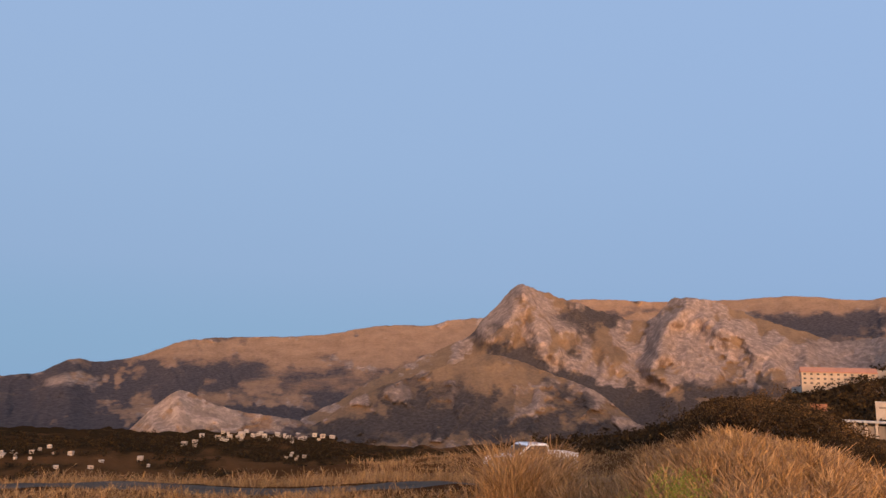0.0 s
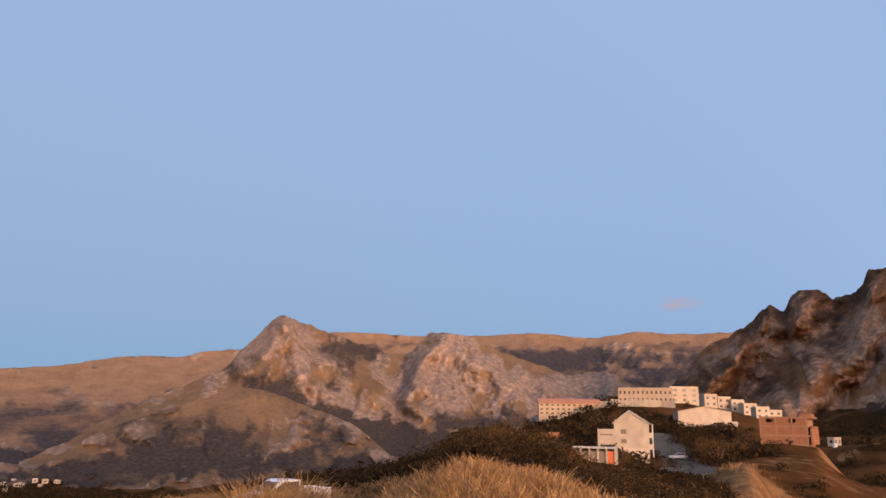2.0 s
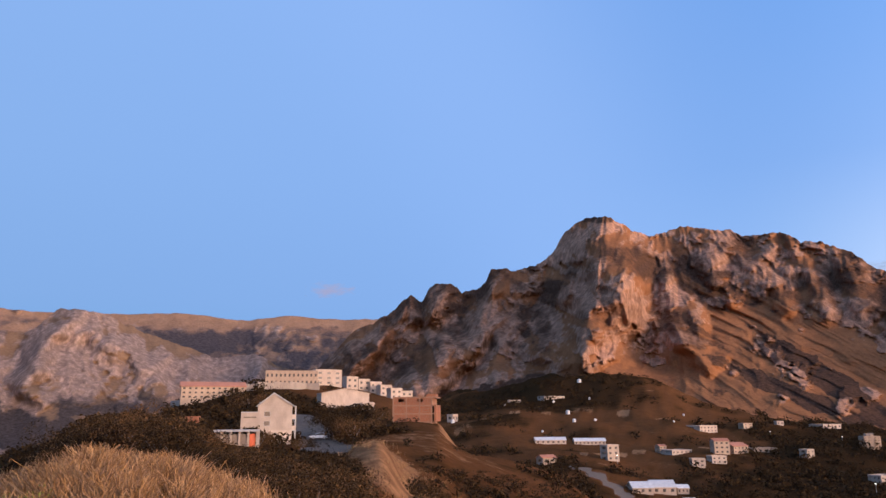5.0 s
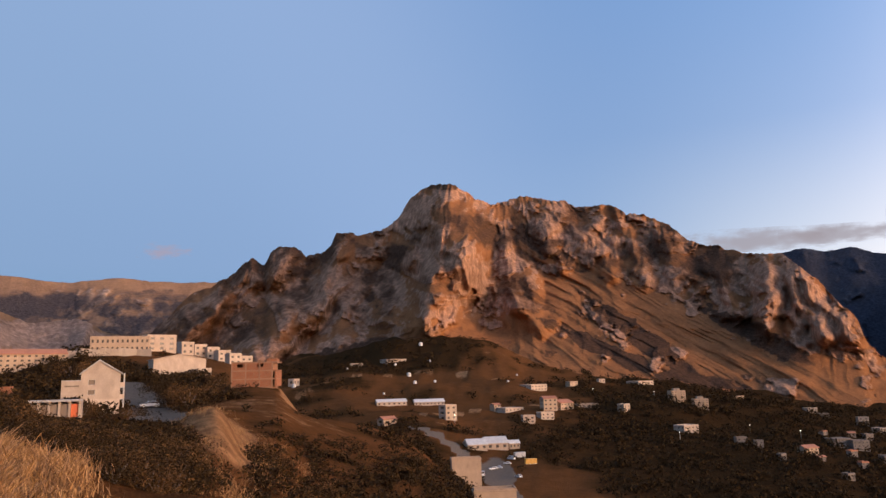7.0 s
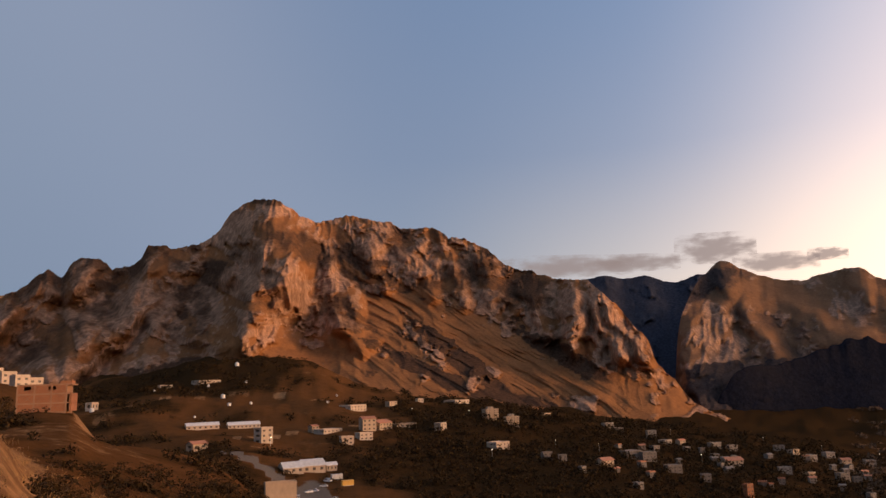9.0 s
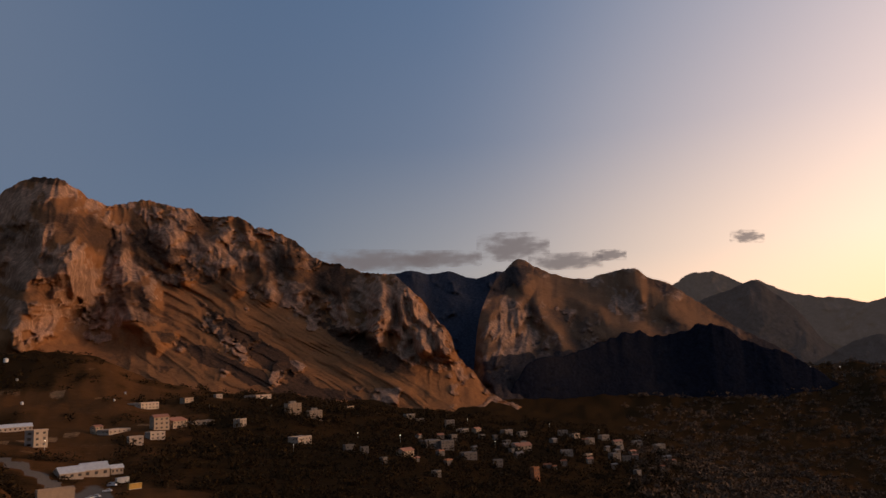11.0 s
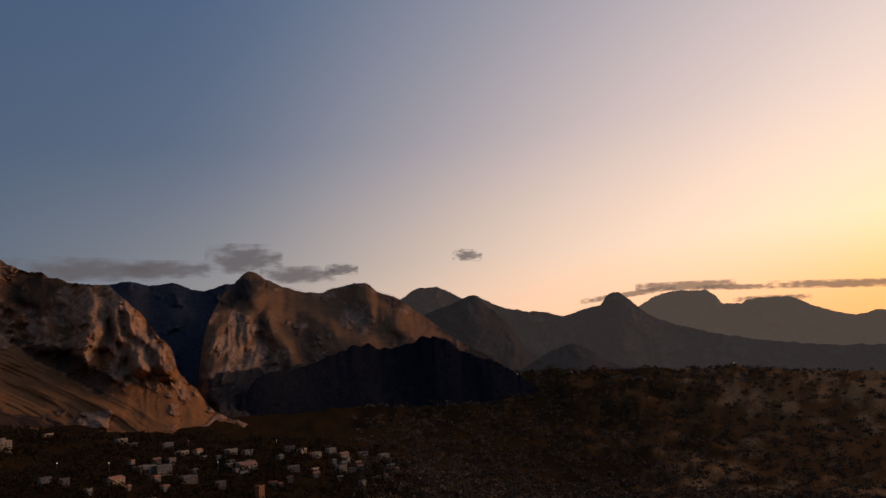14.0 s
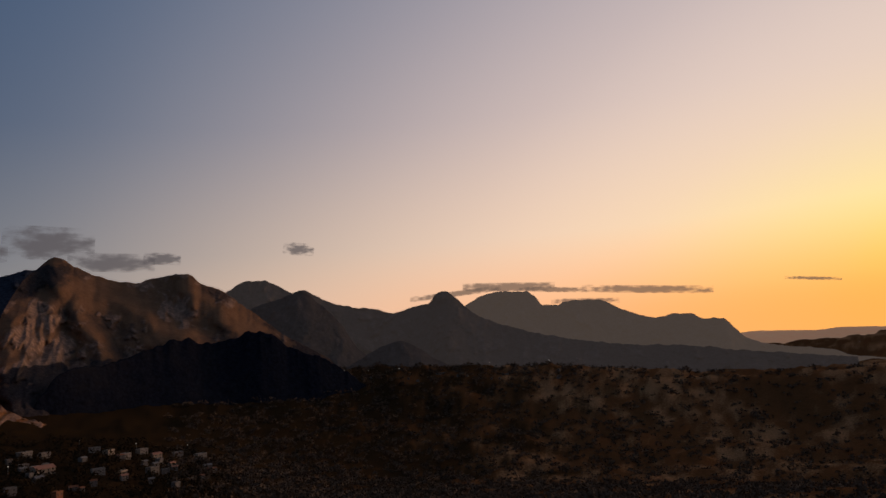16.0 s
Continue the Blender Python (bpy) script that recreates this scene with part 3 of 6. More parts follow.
mountain("brown_foothill",
         [(-12, -4.6), (-9, -2.7), (-6, -0.6), (-2, 1.0), (1, 2.1), (3.5, 2.9), (6, 2.5), (9, 1.4), (11.5, 0.6), (13, -0.4), (14.6, -1.7), (16.5, -3), (20, -4.5)],
         [(-12, -6.5), (20, -5.5)], [(-12, 1150, 1450), (4, 1150, 1650), (20, 1200, 1500)], peak_mat, "brown scrubby foothill with rock outcrops", seed=13, depth=60, scale=190, jag=0.06,
         base=(0.30, 0.52), cover=[("grass", 4, 1.2, 4, 1.3, -0.1, 0.45), ("rock", 14, -1.9, 1.0, 0.7, -0.6, 0.9), ("scrub", -4, -3.0, 7, 1.5, 0.25, 0.7), ("scrub", 8, -3.0, 9, 1.5, -0.1, 0.7), ("scrub", 9.5, 0.2, 2.6, 0.8, -0.5, 0.5)])
mountain("great_mountain",
         [(33, 1.6), (35, 3.0), (37.15, 5.0), (38.5, 6.39), (40.3, 7.33), (41.6, 8.18), (43, 9.37), (43.8, 8.91), (44.5, 9.98), (45.6, 10.29), (46.6, 9.95), (47, 9.46), (48.8, 10.23), (49.5, 11.27), (50.1, 11.41),
          (51, 11.18), (52.2, 11.28), (53.5, 11.86), (54.35, 12.55), (55, 13.62), (56, 14.6), (57.1, 15.0), (58.4, 15.08), (59.5, 14.6), (60.8, 13.7), (62.3, 13.45), (64.4, 13.8), (67.7, 13.21), (69, 12.75),
          (71, 12.72), (72.2, 12.11), (74.5, 11.4), (75.5, 10.81), (77.2, 9.47), (79.2, 8.88), (81.5, 8.2), (82.8, 8.25), (83.5, 7.64), (84.9, 6.25), (85.7, 5.1), (86.3, 4.3), (87.2, 3.3), (87.7, 1.6), (88.7, 0.35), (90.3, -1.6), (93, -2.9)],
         [(33, -1), (45, -0.5), (55, 1.5), (62, 0.6), (70, -0.9), (78, -2.6), (86, -3.2), (93, -4)],
         [(33, 1300, 2150), (55, 1150, 1950), (70, 1020, 1900), (82, 1090, 1650), (88, 1180, 1480), (93, 1250, 1450)], mountain_mat,
         "great limestone mountain with cliffs and grassy screes", seed=17, lean=0.75, depth=42, scale=170, jag=0.13, rows=270, step=0.07, base=(0.50, 0.30),
         slide=[(33, 0.8), (54, 0.7), (60, 0.1), (66, -0.7), (72, -1.2), (79, -0.8), (83, -0.2), (93, -0.2)], streaks=[(-0.66, 0.9, 62, 90, 55.0)],
         flutes=[(83.9, 4.4, 3.2, 3.0, 13), (78.6, 5.6, 1.0, 1.6, 10), (70, 10, 7, 2.6, 9)],
         ribs=[([(45.4, 10.1), (43.8, 8.5), (41.7, 7.4), (39.7, 5.7), (37.5, 3.2), (36, 1)], 2.2, 150), ([(43, 9.4), (40.5, 6.9), (38.4, 4.6)], 1.2, 60),
               ([(50.1, 11.2), (48.8, 8.1), (47.1, 5.7), (44.9, 3.7), (43.6, 1)], 2.5, 190), ([(52.4, 11.2), (51.2, 8.0), (50.2, 5.0), (48.6, 2.0)], 1.5, 80),
               ([(58.4, 15), (58.8, 10.4), (57.4, 7.2), (56.6, 4.2), (56.2, 1)], 4.6, 300), ([(58.8, 10.4), (61.2, 7.6), (64.0, 5.0)], 2.6, 90), ([(63.2, 9.8), (64.3, 6.2), (65.8, 3.8)], 1.5, 85),
               ([(66, 13.4), (66.8, 10.8), (67.5, 8.6)], 1.3, 55), ([(69.2, 12.7), (69.8, 10), (70.6, 7.6)], 1.2, 50), ([(72, 12.2), (72.8, 9.4), (73.6, 7.0)], 1.3, 55), ([(75.5, 10.8), (76.0, 8.4), (76.8, 6.0)], 1.2, 55), ([(78.0, 7.2), (78.6, 5.6), (79.4, 4.0)], 0.8, 60),
               ([(81.6, 8.2), (81.4, 5.6), (81.8, 3.2)], 1.7, 110), ([(83.4, 7.6), (84.1, 4.8), (84.8, 2.2)], 1.4, 90), ([(85.2, 6.0), (86.2, 3.4), (86.9, 1.4)], 1.2, 80)],
         # scrub on the left flank and in the gully at 53.2 also paints shade
         cover=[("grass", 66.8, 1.6, 4.5, 1.3, -0.4, 0.9), ("scrub", 44, 5.5, 9, 5, 0.4, 0.44), ("scrub", 53.2, 7.0, 1.3, 4.0, 0.9, 0.40), ("scrub", 46.4, 8.0, 1.2, 2.6, 0.6, 0.3), ("rock", 48.2, 7.2, 1.2, 2.2, 0.9, 0.25), ("rock", 45.4, 9.6, 1.0, 0.7, 0, 0.4), ("rock", 42, 7.6, 1.2, 0.8, 0.6, 0.3), ("rock", 59.3, 8.2, 2.2, 2.6, 0, 0.22), ("rock", 58.6, 5.0, 1.1, 1.0, 0.6, 0.5), ("rock", 62.0, 5.6, 2.4, 0.55, 0.0, 0.55),
                ("rock", 83.8, 4.6, 3.1, 2.8, -0.62, 0.75), ("rock", 55.6, 12.9, 1.5, 0.8, 0.7, 0.75), ("rock", 57.8, 14.2, 1.6, 0.7, -0.2, 0.4), ("rock", 63.4, 8.8, 0.8, 1.4, -0.8, 0.5), ("rock", 78.5, 5.8, 0.6, 1.5, -1.0, 0.6), ("rock", 66.6, 12.4, 0.9, 1.0, 0, 0.35),
                ("scrub", 61.2, 11.2, 2.6, 1.0, -0.25, 0.40), ("scrub", 65.4, 10.0, 1.4, 1.3, -0.4, 0.40), ("scrub", 72.4, 10.2, 7.0, 1.9, -0.33, 0.46), ("scrub", 79, 7.2, 1.6, 1.2, -0.5, 0.5),
                ("grass", 71, 5.6, 5.0, 1.2, -0.62, 1.1), ("grass", 77, 2.4, 6.5, 2.0, -0.5, 1.2), ("grass", 85, -0.6, 5, 1.3, -0.3, 1.0), ("grass", 66.6, 6.6, 2.2, 1.3, -0.7, 0.6), ("grass", 60.4, 3.2, 3.6, 0.9, -0.1, 0.6), ("grass", 65, 3.0, 3.0, 1.6, -0.5, 0.5),
                ("scrub", 73.2, 2.3, 3.4, 0.8, -0.85, 6.0), ("scrub", 80.4, 2.6, 3.6, 0.8, -0.6, 2.8), ("scrub", 70.8, 1.3, 4.2, 0.6, -0.5, 4.5), ("grass", 70.0, 1.7, 4.0, 1.7, -0.5, 0.8), ("scrub", 77.0, -0.8, 3.4, 0.5, -0.25, 4.0), ("grass", 73, -0.6, 16, 1.3, -0.22, 1.0), ("scrub", 66.5, 1.6, 4.2, 1.1, -0.35, 0.38), ("scrub", 58, 14.9, 2.2, 0.3, 0, 0.7), ("scrub", 51, 1.7, 6.5, 0.9, 0.16, 1.1), ("scrub", 80.6, 2.0, 2.4, 0.7, -0.5, 0.35)])
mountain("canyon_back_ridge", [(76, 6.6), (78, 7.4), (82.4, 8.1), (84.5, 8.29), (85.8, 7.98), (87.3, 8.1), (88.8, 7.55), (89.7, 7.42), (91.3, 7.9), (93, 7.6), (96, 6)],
         [(76, -2), (96, -3)], [(76, 2100, 2900), (96, 2100, 2900)], canyon_shade_mat, "ridge closing the canyon, coloured dark blue for shade and haze", seed=53, depth=60, scale=260, jag=0.06, rows=100, base=(0.0, 0.9))
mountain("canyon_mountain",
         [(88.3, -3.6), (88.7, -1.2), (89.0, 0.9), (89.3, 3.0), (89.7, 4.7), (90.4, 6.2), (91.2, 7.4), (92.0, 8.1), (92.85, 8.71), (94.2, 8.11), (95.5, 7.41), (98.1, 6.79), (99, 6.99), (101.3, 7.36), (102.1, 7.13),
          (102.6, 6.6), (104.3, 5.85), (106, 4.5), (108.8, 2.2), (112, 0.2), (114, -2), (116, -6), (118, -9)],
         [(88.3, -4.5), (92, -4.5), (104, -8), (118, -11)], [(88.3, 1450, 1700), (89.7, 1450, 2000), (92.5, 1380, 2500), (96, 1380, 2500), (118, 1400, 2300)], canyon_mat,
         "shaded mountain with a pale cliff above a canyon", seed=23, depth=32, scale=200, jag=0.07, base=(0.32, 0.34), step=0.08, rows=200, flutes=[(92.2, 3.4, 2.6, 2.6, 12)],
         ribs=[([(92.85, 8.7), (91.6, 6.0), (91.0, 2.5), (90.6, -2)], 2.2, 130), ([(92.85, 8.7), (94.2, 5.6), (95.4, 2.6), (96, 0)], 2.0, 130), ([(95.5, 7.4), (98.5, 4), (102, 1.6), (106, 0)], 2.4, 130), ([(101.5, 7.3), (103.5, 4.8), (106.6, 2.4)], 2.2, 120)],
         # the low scrub patches at 98 and 103 paint the shadow on this flank
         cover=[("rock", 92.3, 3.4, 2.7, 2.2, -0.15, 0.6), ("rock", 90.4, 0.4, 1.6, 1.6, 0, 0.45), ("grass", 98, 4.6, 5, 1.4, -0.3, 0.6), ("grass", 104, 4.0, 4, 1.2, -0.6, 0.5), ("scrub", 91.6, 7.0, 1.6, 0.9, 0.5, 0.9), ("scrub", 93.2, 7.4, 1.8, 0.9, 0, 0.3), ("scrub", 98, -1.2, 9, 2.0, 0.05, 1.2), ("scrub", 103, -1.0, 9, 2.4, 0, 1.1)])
# added hill: crest follows the shadow's edge, colour stands for the shadow
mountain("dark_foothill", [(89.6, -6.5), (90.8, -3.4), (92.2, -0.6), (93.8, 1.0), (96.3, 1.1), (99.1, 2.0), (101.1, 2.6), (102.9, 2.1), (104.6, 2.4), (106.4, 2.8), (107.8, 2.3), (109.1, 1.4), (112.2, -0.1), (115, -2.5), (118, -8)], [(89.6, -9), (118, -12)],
         [(89.6, 1380, 1480), (94, 1420, 1650), (106, 1480, 1950), (118, 1450, 1950)], shadow_hill_mat, "dark hill in the shape of the valley's shadow", seed=29, depth=14, scale=260, jag=0.12, rows=90, base=(0.05, 0.9))
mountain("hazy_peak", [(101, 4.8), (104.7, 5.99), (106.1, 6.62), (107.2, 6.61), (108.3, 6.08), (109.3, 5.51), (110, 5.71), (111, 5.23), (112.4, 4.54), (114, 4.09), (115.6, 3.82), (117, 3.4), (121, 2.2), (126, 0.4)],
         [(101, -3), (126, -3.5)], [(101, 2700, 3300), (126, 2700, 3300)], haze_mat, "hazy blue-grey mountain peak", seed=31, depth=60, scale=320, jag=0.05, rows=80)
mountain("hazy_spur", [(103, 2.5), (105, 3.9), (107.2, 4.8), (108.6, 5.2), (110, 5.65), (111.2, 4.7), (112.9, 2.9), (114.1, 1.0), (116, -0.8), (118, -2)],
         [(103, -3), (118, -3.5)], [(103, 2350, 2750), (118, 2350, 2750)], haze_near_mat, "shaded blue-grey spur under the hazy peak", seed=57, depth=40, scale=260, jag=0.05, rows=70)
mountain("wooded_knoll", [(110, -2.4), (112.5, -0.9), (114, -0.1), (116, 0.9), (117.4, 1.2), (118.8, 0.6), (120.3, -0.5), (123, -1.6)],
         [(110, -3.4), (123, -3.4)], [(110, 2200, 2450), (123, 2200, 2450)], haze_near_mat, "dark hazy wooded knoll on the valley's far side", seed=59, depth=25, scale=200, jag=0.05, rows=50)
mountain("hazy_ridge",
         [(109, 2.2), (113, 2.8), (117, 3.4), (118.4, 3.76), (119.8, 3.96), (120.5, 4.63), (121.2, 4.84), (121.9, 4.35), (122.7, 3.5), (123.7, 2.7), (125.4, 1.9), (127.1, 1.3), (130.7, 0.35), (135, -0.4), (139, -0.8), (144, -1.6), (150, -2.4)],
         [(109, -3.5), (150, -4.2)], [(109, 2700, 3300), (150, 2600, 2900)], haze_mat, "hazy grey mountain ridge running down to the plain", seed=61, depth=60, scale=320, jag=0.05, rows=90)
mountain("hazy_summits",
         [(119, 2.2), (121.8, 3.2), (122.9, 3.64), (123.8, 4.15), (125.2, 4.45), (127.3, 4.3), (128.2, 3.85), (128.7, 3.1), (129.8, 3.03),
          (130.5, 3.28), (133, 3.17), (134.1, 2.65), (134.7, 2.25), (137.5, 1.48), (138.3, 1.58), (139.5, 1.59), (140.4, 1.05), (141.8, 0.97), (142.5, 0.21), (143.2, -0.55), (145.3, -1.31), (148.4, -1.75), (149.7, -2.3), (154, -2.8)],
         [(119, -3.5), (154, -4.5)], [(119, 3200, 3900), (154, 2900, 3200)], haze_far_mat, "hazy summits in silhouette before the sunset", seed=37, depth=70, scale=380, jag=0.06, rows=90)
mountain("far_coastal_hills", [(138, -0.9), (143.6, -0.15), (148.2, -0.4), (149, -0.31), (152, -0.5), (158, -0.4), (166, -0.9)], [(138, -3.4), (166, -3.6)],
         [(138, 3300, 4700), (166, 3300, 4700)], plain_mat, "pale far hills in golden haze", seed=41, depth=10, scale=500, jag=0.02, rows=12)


# ---- things: helpers ----
def part(name, bm, mat, parent, label="", shift=None):
    me = bpy.data.meshes.new(name)
    bm.to_mesh(me)
    bm.free()
    me.materials.append(mat)
    ob = new(name, me)
    ob.parent = parent
    if shift is not None:
        ob.location = shift
    if label:
        ob["label"] = label
    return ob


def box(bm, x0, x1, y0, y1, z0, z1):
    v = [bm.verts.new(p) for p in ((x0, y0, z0), (x1, y0, z0), (x1, y1, z0), (x0, y1, z0), (x0, y0, z1), (x1, y0, z1), (x1, y1, z1), (x0, y1, z1))]
    for f in ((3, 2, 1, 0), (4, 5, 6, 7), (0, 1, 5, 4), (1, 2, 6, 5), (2, 3, 7, 6), (3, 0, 4, 7)):
        bm.faces.new([v[i] for i in f])


def boxes(*rows):
    bm = bmesh.new()
    for r in rows:
        box(bm, *r)
    return bm


def prism(bm, outline, y0, y1):
    """An upright slab between y0 and y1 whose outline is given in x, z."""
    a = [bm.verts.new((x, y0, z)) for x, z in outline]
    c = [bm.verts.new((x, y1, z)) for x, z in outline]
    bm.faces.new(a)
    bm.faces.new(c[::-1])
    for i in range(len(a)):
        j = (i + 1) % len(a)
        bm.faces.new((a[j], a[i], c[i], c[j]))


def plain(name, color, rough=0.85, unit=1.5, lo=0.8, hi=1.12, bump=0.02, metal=0.0):
    """A painted or plastered surface with stains at two sizes."""
    m, n, l, p = material(name)
    xyz = n.new("ShaderNodeNewGeometry").outputs["Position"]
    info = n.new("ShaderNodeObjectInfo").outputs["Random"]
    stain = noise_node(n, l, xyz, 1 / unit, 6, 0.65, (1, 1, 0.5))
    grain = noise_node(n, l, xyz, 9 / unit, 4, 0.6)
    c = ramp_node(n, l, stain, [(0.3, tuple(v * lo for v in color)), (0.7, tuple(min(0.92, v * hi) for v in color))])
    c = mix_node(n, l, 0.12, c, ramp_node(n, l, grain, [(0.3, (0.05, 0.045, 0.04)), (0.7, (0.9, 0.88, 0.85))]), "OVERLAY")
    c = mix_node(n, l, 0.35, c, ramp_node(n, l, info, [(0.0, (0.55, 0.5, 0.46)), (1.0, (1, 1, 1))]), "MULTIPLY")
    l.new(c, p.inputs["Base Color"])
    p.inputs["Roughness"].default_value, p.inputs["Metallic"].default_value = rough, metal
    if bump:
        bump_node(n, l, grain, 0.5, bump, p)
    return m


plaster = plain("white_plaster", (0.47, 0.36, 0.275))
cream = plain("cream_plaster", (0.42, 0.30, 0.205))
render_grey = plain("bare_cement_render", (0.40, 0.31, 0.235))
# darker copies for the valley: shade in the base colour, plus stronger stains
shaded_plaster = plain("shaded_plaster", (0.30, 0.245, 0.20), lo=0.6)
shaded_cement = plain("shaded_cement", (0.20, 0.165, 0.14), lo=0.6)
concrete = plain("raw_concrete", (0.42, 0.39, 0.36))
tile_red = plain("red_roof_tiles", (0.42, 0.17, 0.09), unit=3)
sheet_white = plain("white_sheet_roof", (0.66, 0.62, 0.57), rough=0.6)
rust_sheet = plain("rusty_sheet", (0.30, 0.16, 0.10))
orange_paint = plain("orange_red_paint", (0.62, 0.13, 0.04), rough=0.6)
yellow_paint = plain("yellow_paint", (0.65, 0.36, 0.06), rough=0.5)
tyre_rubber = plain("tyre_rubber", (0.03, 0.03, 0.03))
shutter_brown = plain("weathered_shutter", (0.20, 0.15, 0.11))
pale_stone = plain("pale_retaining_stone", (0.33, 0.26, 0.20), unit=4)
glass_dark, _n, _l, _p = material("dark_window_glass")
_p.inputs["Base Color"].default_value, _p.inputs["Roughness"].default_value, _p.inputs["Specular IOR Level"].default_value = (0.06, 0.05, 0.045, 1), 0.3, 0.2
car_white, _n, _l, _p = material("white_car_paint")
_p.inputs["Base Color"].default_value, _p.inputs["Roughness"].default_value, _p.inputs["Coat Weight"].default_value = (0.72, 0.72, 0.72, 1), 0.35, 0.6
chrome, _n, _l, _p = material("dull_metal")
_p.inputs["Base Color"].default_value, _p.inputs["Roughness"].default_value, _p.inputs["Metallic"].default_value = (0.5, 0.5, 0.5, 1), 0.4, 1.0
lamp_glass, _n, _l, _p = material("red_lamp_glass")
_p.inputs["Base Color"].default_value, _p.inputs["Roughness"].default_value = (0.35, 0.02, 0.02, 1), 0.2
frame_cement = plain("dusty_cement_frame", (0.30, 0.155, 0.085))
brick_mat, _n, _l, _p = material("hollow_red_brick")
_t = _n.new("ShaderNodeTexBrick")
_t.inputs["Color1"].default_value, _t.inputs["Color2"].default_value, _t.inputs["Mortar"].default_value = (0.33, 0.115, 0.045, 1), (0.27, 0.092, 0.036, 1), (0.26, 0.16, 0.10, 1)
_t.inputs["Scale"].default_value, _t.inputs["Mortar Size"].default_value = 2.2, 0.02
_m = _n.new("ShaderNodeMapping")
_m.inputs["Rotation"].default_value = (radians(90), 0, 0)
_l.new(_n.new("ShaderNodeTexCoord").outputs["Object"], _m.inputs[0])
_l.new(_m.outputs[0], _t.inputs["Vector"])
_g = noise_node(_n, _l, _n.new("ShaderNodeNewGeometry").outputs["Position"], 0.6, 5, 0.6)
_l.new(mix_node(_n, _l, 0.5, _t.outputs[0], ramp_node(_n, _l, _g, [(0.3, (0.55, 0.5, 0.45)), (0.7, (1, 1, 1))]), "MULTIPLY"), _p.inputs["Base Color"])
_p.inputs["Roughness"].default_value = 0.9


def facade(bm, w, h, y0, y1, holes, z0=0.0):
    """A wall w wide and h high with openings (x0, x1, z0, z1) cut through it."""
    xs = sorted({-w / 2, w / 2, *(v for o in holes for v in o[:2])})
    zs = sorted({z0, h, *(v for o in holes for v in o[2:])})
    for x0, x1 in zip(xs, xs[1:]):
        for a, c in zip(zs, zs[1:]):
            mx, mz = (x0 + x1) / 2, (a + c) / 2
            if not any(o[0] < mx < o[1] and o[2] < mz < o[3] for o in holes):
                box(bm, x0, x1, y0, y1, a, c)
    bmesh.ops.remove_doubles(bm, verts=bm.verts, dist=0.001)


def window(parent, o, y, frame_mat=None, pane_mat=None):
    """A window set back in its opening: frame and pane."""
    x0, x1, z0, z1 = o
    t = 0.07 * min(x1 - x0, z1 - z0)
    fr = part("window", boxes((x0, x0 + t, y, y + 0.1, z0, z1), (x1 - t, x1, y, y + 0.1, z0, z1), (x0 + t, x1 - t, y, y + 0.1, z0, z0 + t), (x0 + t, x1 - t, y, y + 0.1, z1 - t, z1)), frame_mat or shutter_brown, parent)
    part("pane", boxes((x0 + t, x1 - t, y + 0.04, y + 0.07, z0 + t, z1 - t)), pane_mat or glass_dark, fr)


def grid_holes(w, h, cols, floors, ww=0.42, hh=0.42):
    cw, ch = w / cols, h / floors
    return [(-w / 2 + cw * (i + 0.5 - ww / 2), -w / 2 + cw * (i + 0.5 + ww / 2), ch * (j + 0.36), ch * (j + 0.36 + hh)) for i in range(cols) for j in range(floors)]


